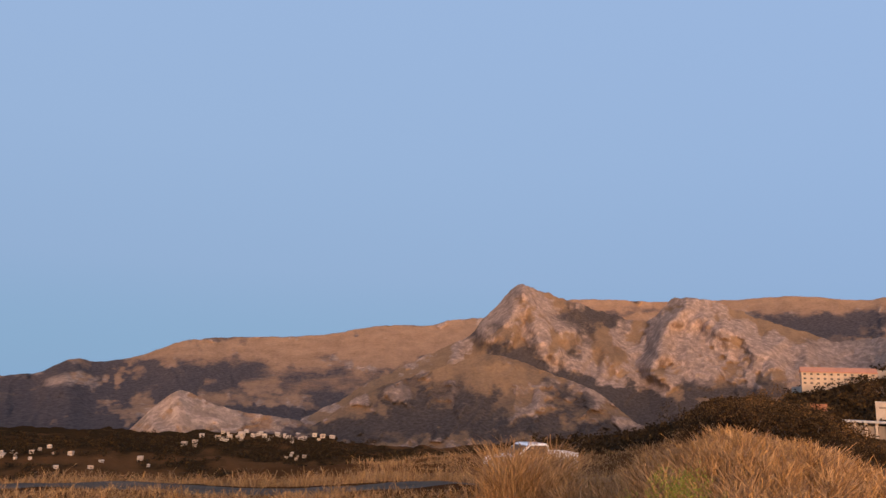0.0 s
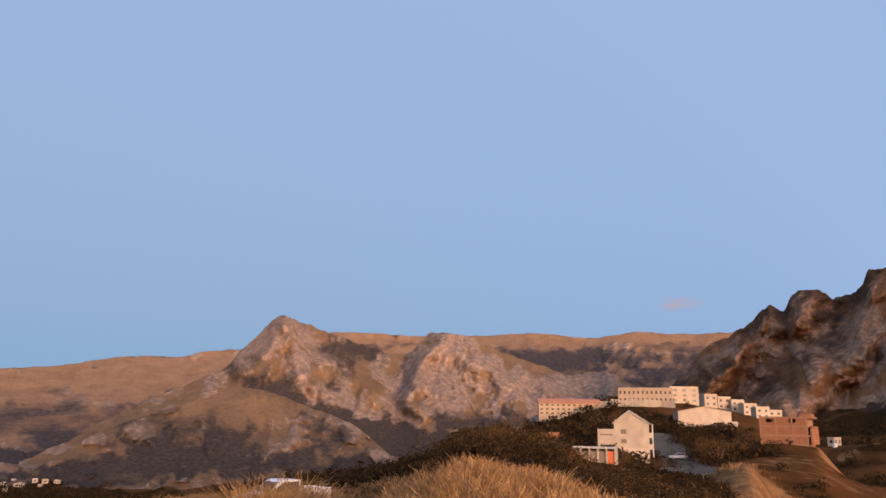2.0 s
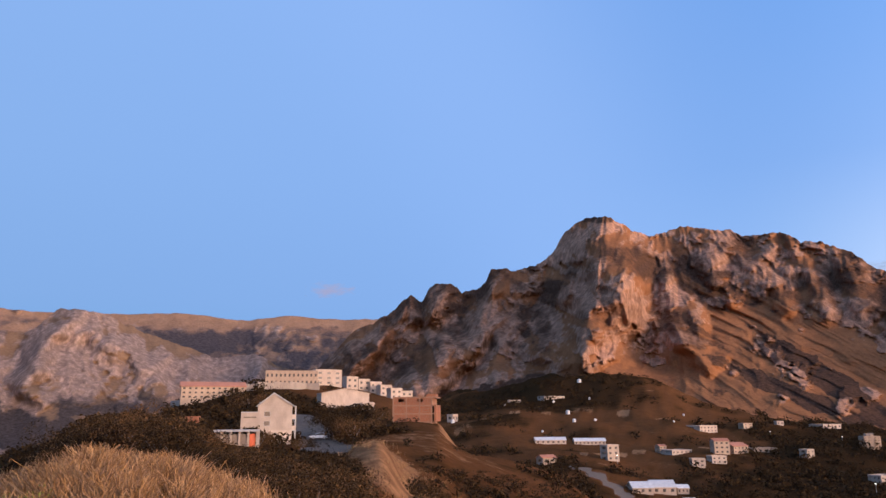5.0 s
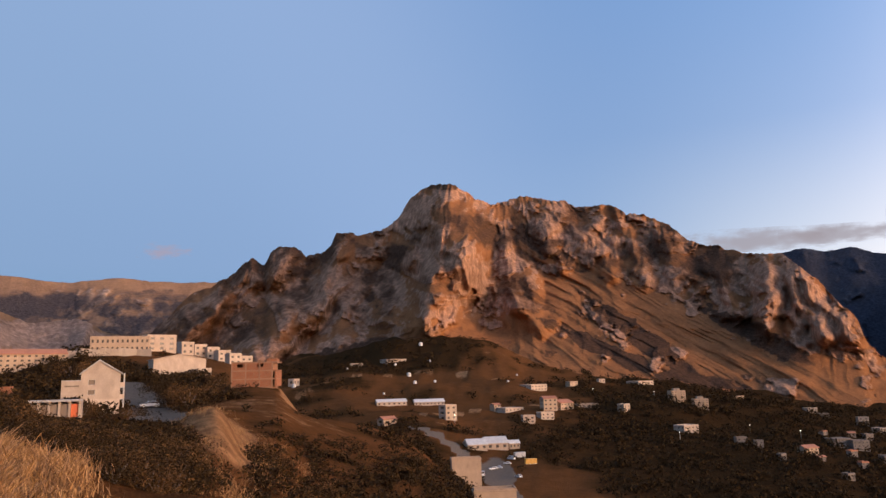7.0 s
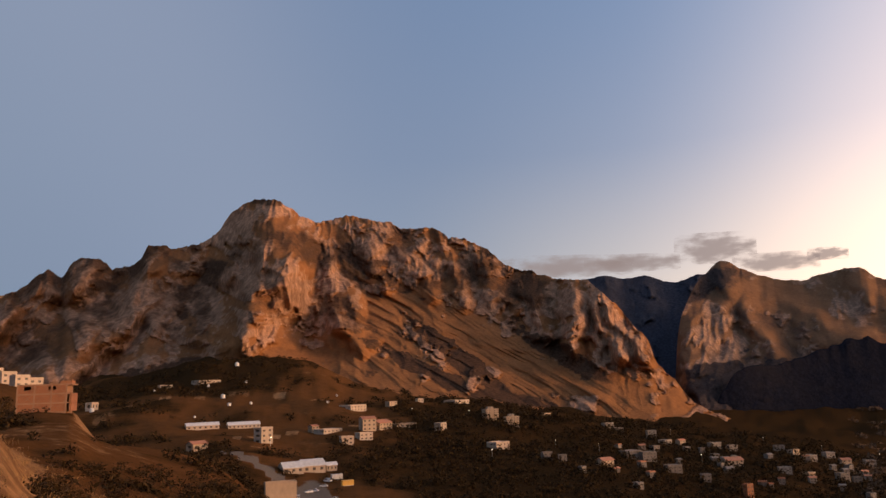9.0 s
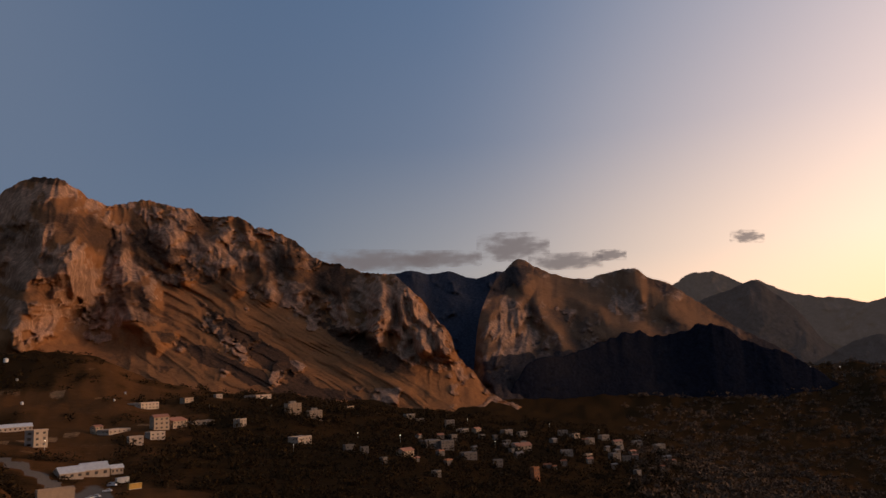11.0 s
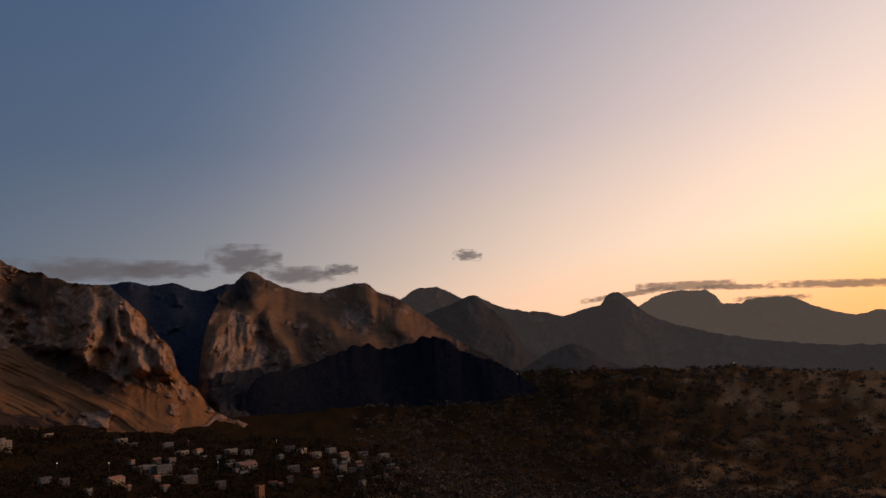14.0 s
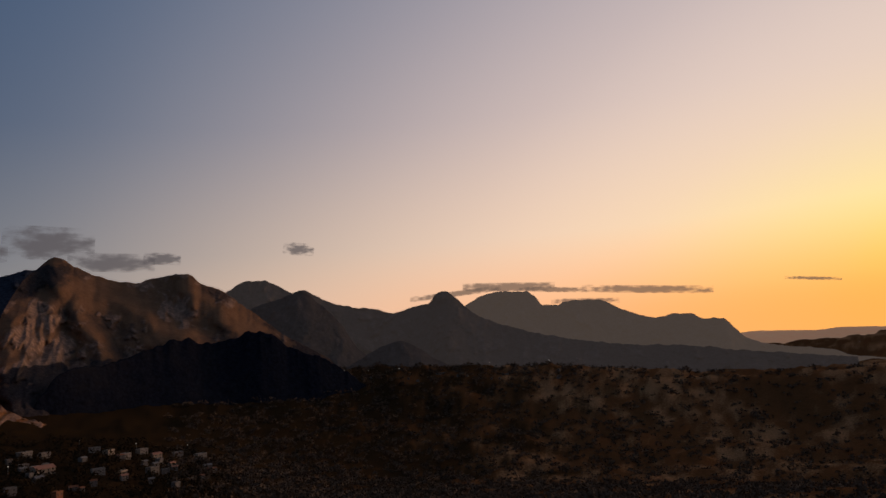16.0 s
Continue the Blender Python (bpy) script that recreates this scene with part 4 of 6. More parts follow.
def house(name, label, b, e, wide, high, cols, floors, wall_mat, roof="flat", turn=0.0, deep=0.8, roof_mat=None, near=60.0, group="", category="house", side=True, pane_mat=None, r=None, pitch=0.30):
    """A house whose front stands at bearing b where the sight line at elevation e meets the ground; wide and high in degrees of view."""
    if r is None:
        r, p = meet(b, e, near)
    else:
        p = spot(b, e, r)
    w, h = r * math.radians(wide), r * math.radians(high)
    d, t = w * deep, 0.3
    ob = new(name)
    ob.matrix_world = pose(p.x, p.y, p.z, 0, 0, -b + turn)
    tagged(ob, label, category, group)
    sink = -max(1.5, 0.08 * r * 0.1, d * 0.25)
    holes = grid_holes(w, h, cols, floors) if cols else []
    side_holes = grid_holes(d, h, max(1, int(cols * deep)), floors)
    bm = bmesh.new()
    facade(bm, w, h, 0, t, holes)
    box(bm, -w / 2, w / 2, 0, t, sink, 0)
    part("front_wall", bm, wall_mat, ob)
    for sx in (-1, 1):
        bm = bmesh.new()
        facade(bm, d - 2 * t, h, -t / 2, t / 2, side_holes if side and cols else [])
        box(bm, -d / 2 + t, d / 2 - t, -t / 2, t / 2, sink, 0)
        bmesh.ops.rotate(bm, verts=bm.verts, matrix=Matrix.Rotation(radians(90), 3, "Z"))
        bmesh.ops.translate(bm, verts=bm.verts, vec=(sx * (w / 2 - t / 2), d / 2, 0))
        part("side_wall", bm, wall_mat, ob)
    part("back_wall", boxes((-w / 2, w / 2, d - t, d, sink, h)), wall_mat, ob)
    part("interior_floor", boxes(*[(-w / 2 + t, w / 2 - t, t, d - t, h * j / floors - 0.2, h * j / floors) for j in range(floors)]), concrete, ob)
    for o in holes:
        window(ob, o, 0.16, pane_mat=pane_mat)
    rm = roof_mat or wall_mat
    if roof == "flat":
        bm = boxes((-w / 2 - 0.25, w / 2 + 0.25, -0.25, d + 0.25, h, h + 0.3), (-w / 2, w / 2, 0, 0.2, h + 0.3, h + 0.8), (-w / 2, w / 2, d - 0.2, d, h + 0.3, h + 0.8),
                   (-w / 2, -w / 2 + 0.2, 0.2, d - 0.2, h + 0.3, h + 0.8), (w / 2 - 0.2, w / 2, 0.2, d - 0.2, h + 0.3, h + 0.8))
        part("roof", bm, rm, ob)
    elif roof == "low":      # two low slopes, ridge along the front
        bm = bmesh.new()
        k = 0.22 * d
        prism(bm, [(-0.5, h - 0.1), (d / 2, h + k), (d + 0.5, h - 0.1), (d + 0.5, h + 0.12), (d / 2, h + k + 0.25), (-0.5, h + 0.12)], -w / 2 - 0.4, w / 2 + 0.4)
        bmesh.ops.rotate(bm, verts=bm.verts, matrix=Matrix.Rotation(radians(90), 3, "Z"))
        part("roof", bm, rm, ob)
        for x0, x1 in ((-w / 2 + 0.05, -w / 2 + 0.3), (w / 2 - 0.3, w / 2 - 0.05)):
            bm = bmesh.new()
            prism(bm, [(0.1, h), (d - 0.1, h), (d / 2, h + k - 0.1)], -x1, -x0)
            bmesh.ops.rotate(bm, verts=bm.verts, matrix=Matrix.Rotation(radians(90), 3, "Z"))
            part("gable", bm, wall_mat, ob)
    else:                    # gable towards the front
        k = pitch * w
        bm = bmesh.new()
        prism(bm, [(-w / 2 - 0.4, h - 0.2), (0, h + k), (w / 2 + 0.4, h - 0.2), (w / 2 + 0.4, h), (0, h + k + 0.25), (-w / 2 - 0.4, h)], -0.4, d + 0.4)
        part("roof", bm, rm, ob)
        bm = bmesh.new()
        prism(bm, [(-w / 2, h), (w / 2, h), (0, h + k - 0.05)], 0.02, t)
        part("gable", bm, wall_mat, ob)
    return ob, r, w, h, d


# ---- the hilltop quarter ----
school, r, w, h, d = house("school_building", "long cream school building with a red tiled roof", 28.3, 1.35, 4.55, 0.92, 11, 3, cream, "low", turn=5, deep=0.33, roof_mat=tile_red, near=180, category="school")
block, r, w, h, d = house("apartment_block", "long cream apartment block on the hilltop", 33.9, 2.3, 3.9, 1.05, 12, 2, cream, "flat", turn=-3, deep=0.3, near=250, category="building")
block2, r, w, h, d = house("apartment_block", "tall pale end block with a blank wall", 36.7, 2.35, 2.1, 1.1, 3, 3, plaster, "flat", turn=20, deep=0.6, near=260, category="building", side=False)
for i, (hb, he, hh) in enumerate([(38.5, 2.1, 0.85), (39.4, 1.95, 0.8), (40.3, 1.75, 0.8), (41.1, 1.55, 0.75), (41.9, 1.3, 0.75), (42.7, 1.1, 0.75)]):
    house("row_house", "white row house stepping down the hill", hb, he, 0.95, hh, 2, 2, plaster, "flat", turn=25, deep=0.9, near=250, group="row houses on the hill", side=False)
villa, r, w, h, d = house("white_house", "large white rendered house with a shallow gable", 38.0, 0.62, 3.7, 1.15, 0, 2, plaster, "gable", turn=12, deep=0.55, roof_mat=render_grey, near=170, side=False, pitch=0.09)
house("annex", "low white annex beside the large house", 39.75, 0.45, 0.9, 0.5, 1, 1, plaster, "flat", turn=10, near=170)


def brick_block():
    """Unfinished building: concrete frame, brick infill, open slabs on one side."""
    r, p = meet(43.1, -0.35, 150)
    k = r * math.radians(1.0)
    ob = tagged(new("unfinished_brick_building"), "unfinished red brick building with a concrete frame", "building")
    ob.matrix_world = pose(p.x, p.y, p.z, 0, 0, -43.1 - 12)
    w, h, d, n = 3.1 * k, 1.85 * k, 2.2 * k, 3
    fh = h / n
    for j in range(n):
        z = j * fh
        holes = [(-w * 0.36, -w * 0.22, z + fh * 0.35, z + fh * 0.75), (w * 0.12, w * 0.27, z + fh * 0.35, z + fh * 0.75)] if j else []
        bm = bmesh.new()
        facade(bm, w - 0.3, z + fh - 0.35, 0.06, 0.3, holes if j == 2 else [], z)
        part("brick_wall", bm, brick_mat, ob)
        part("brick_wall", boxes((w / 2 - 0.32, w / 2 - 0.05, 0.3, d - 0.3, z, z + fh - 0.35)), brick_mat, ob)
        part("brick_wall", boxes((-w / 2 + 0.05, -w / 2 + 0.32, 0.3, d - 0.3, z, z + fh - 0.35)), brick_mat, ob)
        part("floor_slab", boxes((-w / 2, w / 2 + 0.09 * w, 0, d, z + fh - 0.35, z + fh)), frame_cement, ob, "grey concrete floor slab")
    part("brick_wall", boxes((-w / 2 + 0.3, w / 2 - 0.3, d - 0.3, d - 0.06, -2, h - 0.35)), brick_mat, ob)
    for x in (-w / 2, -w / 6, w / 6, w / 2 - 0.35):
        part("column", boxes((x, x + 0.35, -0.02, 0.33, -3, h)), frame_cement, ob)
    for x in (w / 2 + 0.05 * w,):
        part("balcony_wall", boxes((x, x + 0.04 * w, 0.0, d, 0, h - fh)), brick_mat, ob)
    part("stair_head", boxes((w / 2 - 0.16 * w, w / 2 + 0.08 * w, 0.4, d * 0.6, h, h + 0.33 * fh)), brick_mat, ob, "brick stair head on the roof")
    part("footing", boxes((-w / 2, w / 2, 0, d, -4, 0)), frame_cement, ob)
    return ob


brick_block()


def gable_house():
    """Three-storey cement-rendered house: gable front, flat wing, white ground floor, balconies."""
    b, e = 32.8, -1.75
    r, p = meet(b, e, 115)
    k = r * math.radians(1.0)
    ob = tagged(new("gabled_house"), "unfinished cement-rendered gabled house with white ground floor", "house")
    ob.matrix_world = pose(p.x, p.y, p.z, 0, 0, -b)
    w, d, t = 2.52 * k, 2.3 * k, 0.3
    h1, h = 0.85 * k, 2.62 * k
    ground_holes = [(-w * 0.12, w * 0.02, 0.1, h1 * 0.7)]
    part("ground_floor_wall", boxes((-w / 2, w / 2, 0, t, -3, h1)), plaster, ob, "white painted ground floor")
    holes = [(-w * 0.32, -w * 0.14, h1 + 0.30 * k, h1 + 0.66 * k), (-w * 0.32, -w * 0.14, h1 + 0.98 * k, h1 + 1.36 * k)]
    bm = bmesh.new()
    facade(bm, w, h, 0, t, holes, h1)
    part("front_wall", bm, render_grey, ob)
    for o in holes:
        window(ob, o, 0.14, concrete, shutter_brown)
    bm = bmesh.new()
    prism(bm, [(-w / 2, h), (w / 2, h), (w * -0.05, h + 0.88 * k)], 0, t)
    part("gable", bm, render_grey, ob)
    bm = bmesh.new()
    prism(bm, [(-w / 2 - 0.35, h - 0.15), (w * -0.05, h + 0.88 * k), (w / 2 + 0.45, h - 0.2), (w / 2 + 0.45, h), (w * -0.05, h + 0.98 * k), (-w / 2 - 0.35, h)], -0.35, d)
    part("roof", bm, concrete, ob, "grey concrete pitched roof")
    side_holes = [(-d * 0.3, d * 0.05, h1 + 0.2 * k, h1 + 0.72 * k), (-d * 0.3, d * 0.05, h1 + 0.95 * k, h1 + 1.45 * k)]
    for sx in (-1, 1):
        bm = bmesh.new()
        facade(bm, d - t, h, -t / 2, t / 2, side_holes if sx > 0 else [], -3)
        bmesh.ops.rotate(bm, verts=bm.verts, matrix=Matrix.Rotation(radians(90), 3, "Z"))
        bmesh.ops.translate(bm, verts=bm.verts, vec=(sx * (w / 2 - t / 2), d / 2 + t / 2, 0))
        part("side_wall", bm, render_grey, ob)
    part("back_wall", boxes((-w / 2 + t, w / 2 - t, d - t, d, -3, h)), render_grey, ob)
    part("floor_slab", boxes((-w / 2 + t, w / 2 - t, t, d - t, h1 - 0.2, h1), (-w / 2 + t, w / 2 - t, t, d - t, h1 + 0.85 * k, h1 + 0.85 * k + 0.2)), concrete, ob)
    for z in (h1, h1 + 0.82 * k):
        bal = part("balcony", boxes((w / 2, w / 2 + 0.28 * k, 0.2, d * 0.75, z - 0.18, z)), concrete, ob)
        part("railing_wall", boxes((w / 2 + 0.22 * k, w / 2 + 0.28 * k, 0.2, d * 0.75, z, z + 0.3 * k), (w / 2, w / 2 + 0.22 * k, 0.2, 0.32, z, z + 0.3 * k)), plaster, bal)
    part("balcony_post", boxes((w / 2 + 0.2 * k, w / 2 + 0.3 * k, 0.25, 0.25 + 0.1 * k, -2, h)), concrete, ob)
    part("chimney", boxes((-w / 2 + 0.08 * k, -w / 2 + 0.2 * k, 0.6, 0.6 + 0.12 * k, h - 0.1 * k, h + 0.28 * k)), concrete, ob)
    # flat wing and the garages in front of it
    wing = part("wing", boxes((-w / 2 - 1.2 * k, -w / 2, 0.1, d * 0.8, -3, h1 + 1.28 * k)), render_grey, ob, "flat-roofed rendered wing")
    part("parapet", boxes((-w / 2 - 1.22 * k, -w / 2, 0.05, 0.25, h1 + 1.28 * k, h1 + 1.34 * k)), concrete, wing)
    part("beam", boxes((-w / 2 - 1.0 * k, -w / 2 - 0.1 * k, 0.04, 0.1, h1 + 0.88 * k, h1 + 0.98 * k)), shutter_brown, wing)
    return ob, k, p


gabled, k, p = gable_house()


def garage_row():
    b, e = 30.0, -1.95
    r, p = meet(b, e, 100)
    k = r * math.radians(1.0)
    ob = tagged(new("garage_row"), "low flat-roofed concrete garages with an orange door", "garage")
    ob.matrix_world = pose(p.x, p.y, p.z, 0, 0, -b - 6)
    w, h, d = 3.3 * k, 0.95 * k, 1.6 * k
    part("roof_slab", boxes((-w / 2, w / 2, -0.3, d, h, h + 0.28)), concrete, ob, "pale concrete roof slab")
    n = 5
    for i in range(n + 1):
        x = -w / 2 + (w - 0.3) * i / n
        part("pier", boxes((x, x + 0.3, 0, d, -2, h)), render_grey, ob)
    part("back_wall", boxes((-w / 2 + 0.3, w / 2 - 0.3, d - 0.3, d - 0.02, -2, h)), render_grey, ob)
    for i in range(n):
        x0, x1 = -w / 2 + (w - 0.3) * i / n + 0.34, -w / 2 + (w - 0.3) * (i + 1) / n - 0.04
        part("garage_door", boxes((x0, x1, 0.25, 0.33, -0.2, h - 0.35)), orange_paint if i == 4 else shutter_brown, ob, "orange painted door" if i == 4 else "")
    return ob


garage_row()
shed_b, shed_r, sw, sh, sd = house("brick_shed", "small bare brick shed above the scrub", 26.85, -0.75, 0.9, 0.6, 1, 1, brick_mat, "flat", turn=-20, near=100, category="shed")


def retaining_wall():
    ob = tagged(new("retaining_wall"), "pale stone retaining wall below the school road", "wall")
    pts = [meet(b, e, 160)[1] for b, e in ((25.4, 0.75), (26.6, 0.95), (27.8, 1.25), (29, 1.6), (30.2, 1.85), (31.4, 2.0), (32.6, 2.1), (33.8, 2.12), (35, 2.1), (36, 2.0))]
    for a, c in zip(pts, pts[1:]):
        v = c - a
        seg = part("wall_panel", boxes((0, v.xy.length, -0.25, 0.25, -1.5, 3.0)), pale_stone, ob)
        seg.matrix_local = pose(a.x, a.y, (a.z + c.z) / 2, 0, 0, math.degrees(math.atan2(v.y, v.x)))
    return ob


retaining_wall()

# ---- plateau, yard and the villages below the great mountain ----
V = [  # bearing, elevation of the foot, width, height, columns, floors, wall, roof
    ("farm_shed", 53.6, -2.15, 2.3, 0.30, 6, 1, plaster, "low"), ("farm_shed", 56.5, -2.15, 2.3, 0.28, 8, 1, plaster, "low"), ("concrete_tower_house", 58.15, -3.3, 1.1, 1.1, 2, 3, render_grey, "flat"),
    ("small_house", 53.45, -3.5, 1.2, 0.42, 2, 1, cream, "low"), ("low_building", 54.0, 1.15, 1.7, 0.2, 5, 1, plaster, "flat"), ("low_building", 51.0, 0.95, 0.9, 0.22, 3, 1, plaster, "flat"),
    ("small_house", 46.4, -0.4, 0.7, 0.5, 2, 1, plaster, "flat"), ("villa", 64.95, -1.25, 1.7, 0.45, 5, 2, plaster, "flat"), ("small_house", 67.6, -1.0, 0.75, 0.32, 2, 2, cream, "flat"),
    ("small_house", 69.7, -0.75, 0.5, 0.25, 2, 1, plaster, "flat"), ("cream_house", 65.75, -2.75, 1.1, 0.9, 3, 3, cream, "low"), ("white_house", 64.1, -3.7, 0.95, 0.55, 2, 2, plaster, "flat"),
    ("cream_house", 67.0, -2.7, 1.5, 0.5, 4, 2, cream, "low"), ("small_house", 61.7, -2.7, 0.65, 0.5, 2, 2, cream, "low"), ("long_wall_house", 63.0, -2.75, 1.7, 0.22, 5, 1, plaster, "flat"),
    ("white_house", 65.5, -3.4, 1.1, 0.5, 3, 2, plaster, "flat"), ("low_building", 68.6, -2.6, 1.6, 0.25, 5, 1, cream, "flat"), ("small_house", 71.4, -2.9, 0.8, 0.5, 2, 2, render_grey, "flat"),
    ("low_building", 72.9, -0.95, 1.6, 0.25, 5, 1, plaster, "flat"), ("cream_block", 59.2, -8.2, 2.25, 2.0, 0, 3, cream, "flat"), ("cream_block", 61.3, -10.2, 3.2, 1.7, 0, 3, cream, "flat"),
    ("tower_block", 75.15, -2.3, 1.05, 0.8, 5, 5, cream, "flat"), ("tower_block", 76.7, -2.75, 1.0, 0.65, 4, 4, cream, "flat"), ("low_building", 79.3, -2.15, 1.2, 0.2, 4, 1, cream, "flat"),
    ("white_house", 75.85, -4.5, 1.4, 0.5, 4, 2, plaster, "flat"), ("low_building", 83.9, -3.15, 0.9, 0.4, 3, 2, plaster, "flat"), ("low_building", 84.6, -3.4, 0.8, 0.3, 3, 1, render_grey, "flat"),
    ("small_house", 79.2, -5.3, 0.9, 0.6, 2, 2, render_grey, "flat"), ("small_house", 80.3, -5.5, 0.7, 0.6, 2, 2, render_grey, "flat"), ("small_house", 81.8, -6.3, 0.6, 0.5, 2, 2, render_grey, "flat"),
    ("cream_house", 83.6, -5.9, 1.3, 0.6, 3, 2, cream, "low"), ("long_house", 85.5, -5.4, 1.6, 0.7, 5, 2, render_grey, "flat"), ("long_house", 86.6, -5.6, 1.3, 0.8, 4, 3, render_grey, "flat"),
    ("house", 86.9, -4.0, 0.8, 0.75, 2, 3, plaster, "flat"), ("house", 88.0, -4.5, 1.0, 0.5, 3, 2, plaster, "flat"), ("house", 89.0, -4.5, 0.7, 0.45, 2, 2, cream, "low"), ("house", 91.3, -4.75, 0.95, 0.5, 3, 2, plaster, "flat"),
    ("house", 92.4, -4.9, 0.8, 0.45, 2, 2, plaster, "flat"), ("house", 92.4, -6.0, 1.5, 0.55, 4, 2, cream, "low"), ("house", 95.4, -4.9, 0.8, 0.4, 2, 2, plaster, "flat"), ("house", 96.4, -5.2, 0.8, 0.4, 2, 2, cream, "flat"),
    ("house", 97.4, -5.6, 0.9, 0.5, 3, 2, plaster, "flat"), ("house", 98.5, -5.4, 0.8, 0.45, 2, 2, plaster, "flat"), ("house", 99.4, -5.9, 0.8, 0.5, 2, 2, cream, "low"), ("house", 100.8, -5.9, 0.8, 0.5, 3, 2, plaster, "flat"),
    ("house", 95.6, -6.4, 1.0, 0.45, 3, 2, plaster, "flat"), ("house", 97.2, -6.7, 0.8, 0.45, 2, 2, cream, "flat"), ("house", 99.2, -6.9, 0.9, 0.7, 2, 3, render_grey, "flat"), ("house", 102.4, -6.2, 0.9, 0.5, 3, 2, plaster, "flat"),
    ("house", 88.3, -6.4, 1.3, 0.6, 3, 2, render_grey, "flat"), ("house", 90.4, -7.0, 0.8, 0.6, 2, 2, render_grey, "flat"), ("house", 85.8, -7.5, 0.8, 0.5, 2, 2, render_grey, "flat"), ("brick_tower", 93.2, -8.1, 0.7, 1.2, 2, 3, brick_mat, "flat"),
]
LOOKS = {"flat": "with a flat roof", "low": "with a red tiled roof"}
WORDS = {shaded_plaster.name: "shade-darkened stained white", shaded_cement.name: "shade-darkened stained grey cement", plaster.name: "white plastered", cream.name: "cream plastered", render_grey.name: "bare cement", brick_mat.name: "raw red brick"}
for i, (name, hb, he, ww, hh, cols, floors, wm, roof) in enumerate(V):
    near = 130 if he < -3 else 260
    # farther walls take the copies darkened for shade
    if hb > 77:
        wm = {plaster.name: shaded_plaster, render_grey.name: shaded_cement}.get(wm.name, wm)
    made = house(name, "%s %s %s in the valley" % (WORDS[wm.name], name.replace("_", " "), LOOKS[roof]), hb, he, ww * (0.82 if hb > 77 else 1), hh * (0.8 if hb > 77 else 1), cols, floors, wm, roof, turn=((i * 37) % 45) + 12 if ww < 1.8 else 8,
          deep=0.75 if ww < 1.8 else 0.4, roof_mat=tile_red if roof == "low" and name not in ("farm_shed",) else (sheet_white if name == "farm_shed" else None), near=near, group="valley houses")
    if name == "tower_block":
        ob, _, w, h, d = made
        for j in range(1, floors):
            for x0, x1 in ((-0.46, -0.12), (0.12, 0.46)):
                z = h * j / floors
                bal = part("balcony", boxes((x0 * w, x1 * w, -1.4, 0, z - 0.25, z)), shaded_plaster, ob)
                part("railing_wall", boxes((x0 * w, x1 * w, -1.5, -1.4, z - 0.25, z + 1.0)), cream, bal)
        part("stair_tower", boxes((-0.09 * w, 0.09 * w, -0.5, 0, 0, h + 2.2)), cream, ob)
        part("roof_room", boxes((-0.25 * w, 0.2 * w, d * 0.3, d * 0.7, h + 0.3, h + 2.8)), shaded_plaster, ob)
for hb, he, ww, hh in ((60.1, -5.55, 1.5, 0.42), (61.6, -5.55, 1.7, 0.5), (62.9, -5.5, 0.8, 0.42)):
    house("warehouse", "warehouse with a white sheet-metal roof beside the yard", hb, he, ww, hh, 3, 1, render_grey, "low", turn=14, deep=1.1, roof_mat=sheet_white, near=150, group="yard warehouses", category="warehouse")

rng = random.Random(11)
for cb, ce, wb, we, count in ((-14.6, -3.95, 1.7, 0.4, 26), (-12.0, -4.1, 2.0, 0.3, 14), (-9.2, -3.9, 1.3, 0.35, 14), (-10.6, -5.45, 0.9, 0.3, 6), (-19.5, -4.6, 3, 0.5, 5), (-28.8, -5.3, 1.9, 0.4, 13), (-25.5, -5.8, 2.0, 0.5, 5), (-21.8, -5.9, 2, 0.5, 3)):
    for _ in range(count):
        hb, he, ww = cb + rng.uniform(-wb, wb), ce + rng.uniform(-we, we), rng.uniform(0.16, 0.36)
        wm = rng.choice([plaster, plaster, cream])
        house("village_house", "small %s village house under the range" % WORDS[wm.name], hb, he, ww, ww * rng.uniform(0.5, 0.8), rng.choice([1, 2, 3]), 1, wm, rng.choice(["flat", "flat", "low"]), turn=rng.uniform(-35, 35), roof_mat=None, near=500, group="village houses", side=False)
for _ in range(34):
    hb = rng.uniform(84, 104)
    wm = rng.choice([shaded_plaster, shaded_cement, shaded_cement])
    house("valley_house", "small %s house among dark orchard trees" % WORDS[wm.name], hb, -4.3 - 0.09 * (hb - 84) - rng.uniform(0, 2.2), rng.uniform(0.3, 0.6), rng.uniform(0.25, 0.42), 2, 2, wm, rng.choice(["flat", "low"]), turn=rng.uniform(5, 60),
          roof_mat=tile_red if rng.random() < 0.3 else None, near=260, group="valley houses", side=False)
for _ in range(26):
    hb = rng.uniform(107, 131)
    house("far_house", "pale far house on the dark slope", hb, -0.9 - 0.05 * (hb - 107) - rng.uniform(0, 0.6), rng.uniform(0.12, 0.26), 0.12, 1, 1, shaded_cement, "flat", turn=rng.uniform(-30, 30), near=1300, group="far houses", side=False)


# ---- vehicles ----
def wheel(parent, x, y, r, w):
    def disc(rad, y0, y1, n=20):
        bm = bmesh.new()
        bmesh.ops.create_cone(bm, cap_ends=True, segments=n, radius1=rad, radius2=rad, depth=y1 - y0, matrix=Matrix.Translation((0, (y0 + y1) / 2, 0)) @ Matrix.Rotation(radians(90), 4, "X"))
        return bm
    wh = part("wheel", disc(r, -w / 2, w / 2), tyre_rubber, parent, "black rubber wheel", (x, y, r))
    part("rim", disc(r * 0.6, -w / 2 - 0.015, w / 2 + 0.015), chrome, wh)


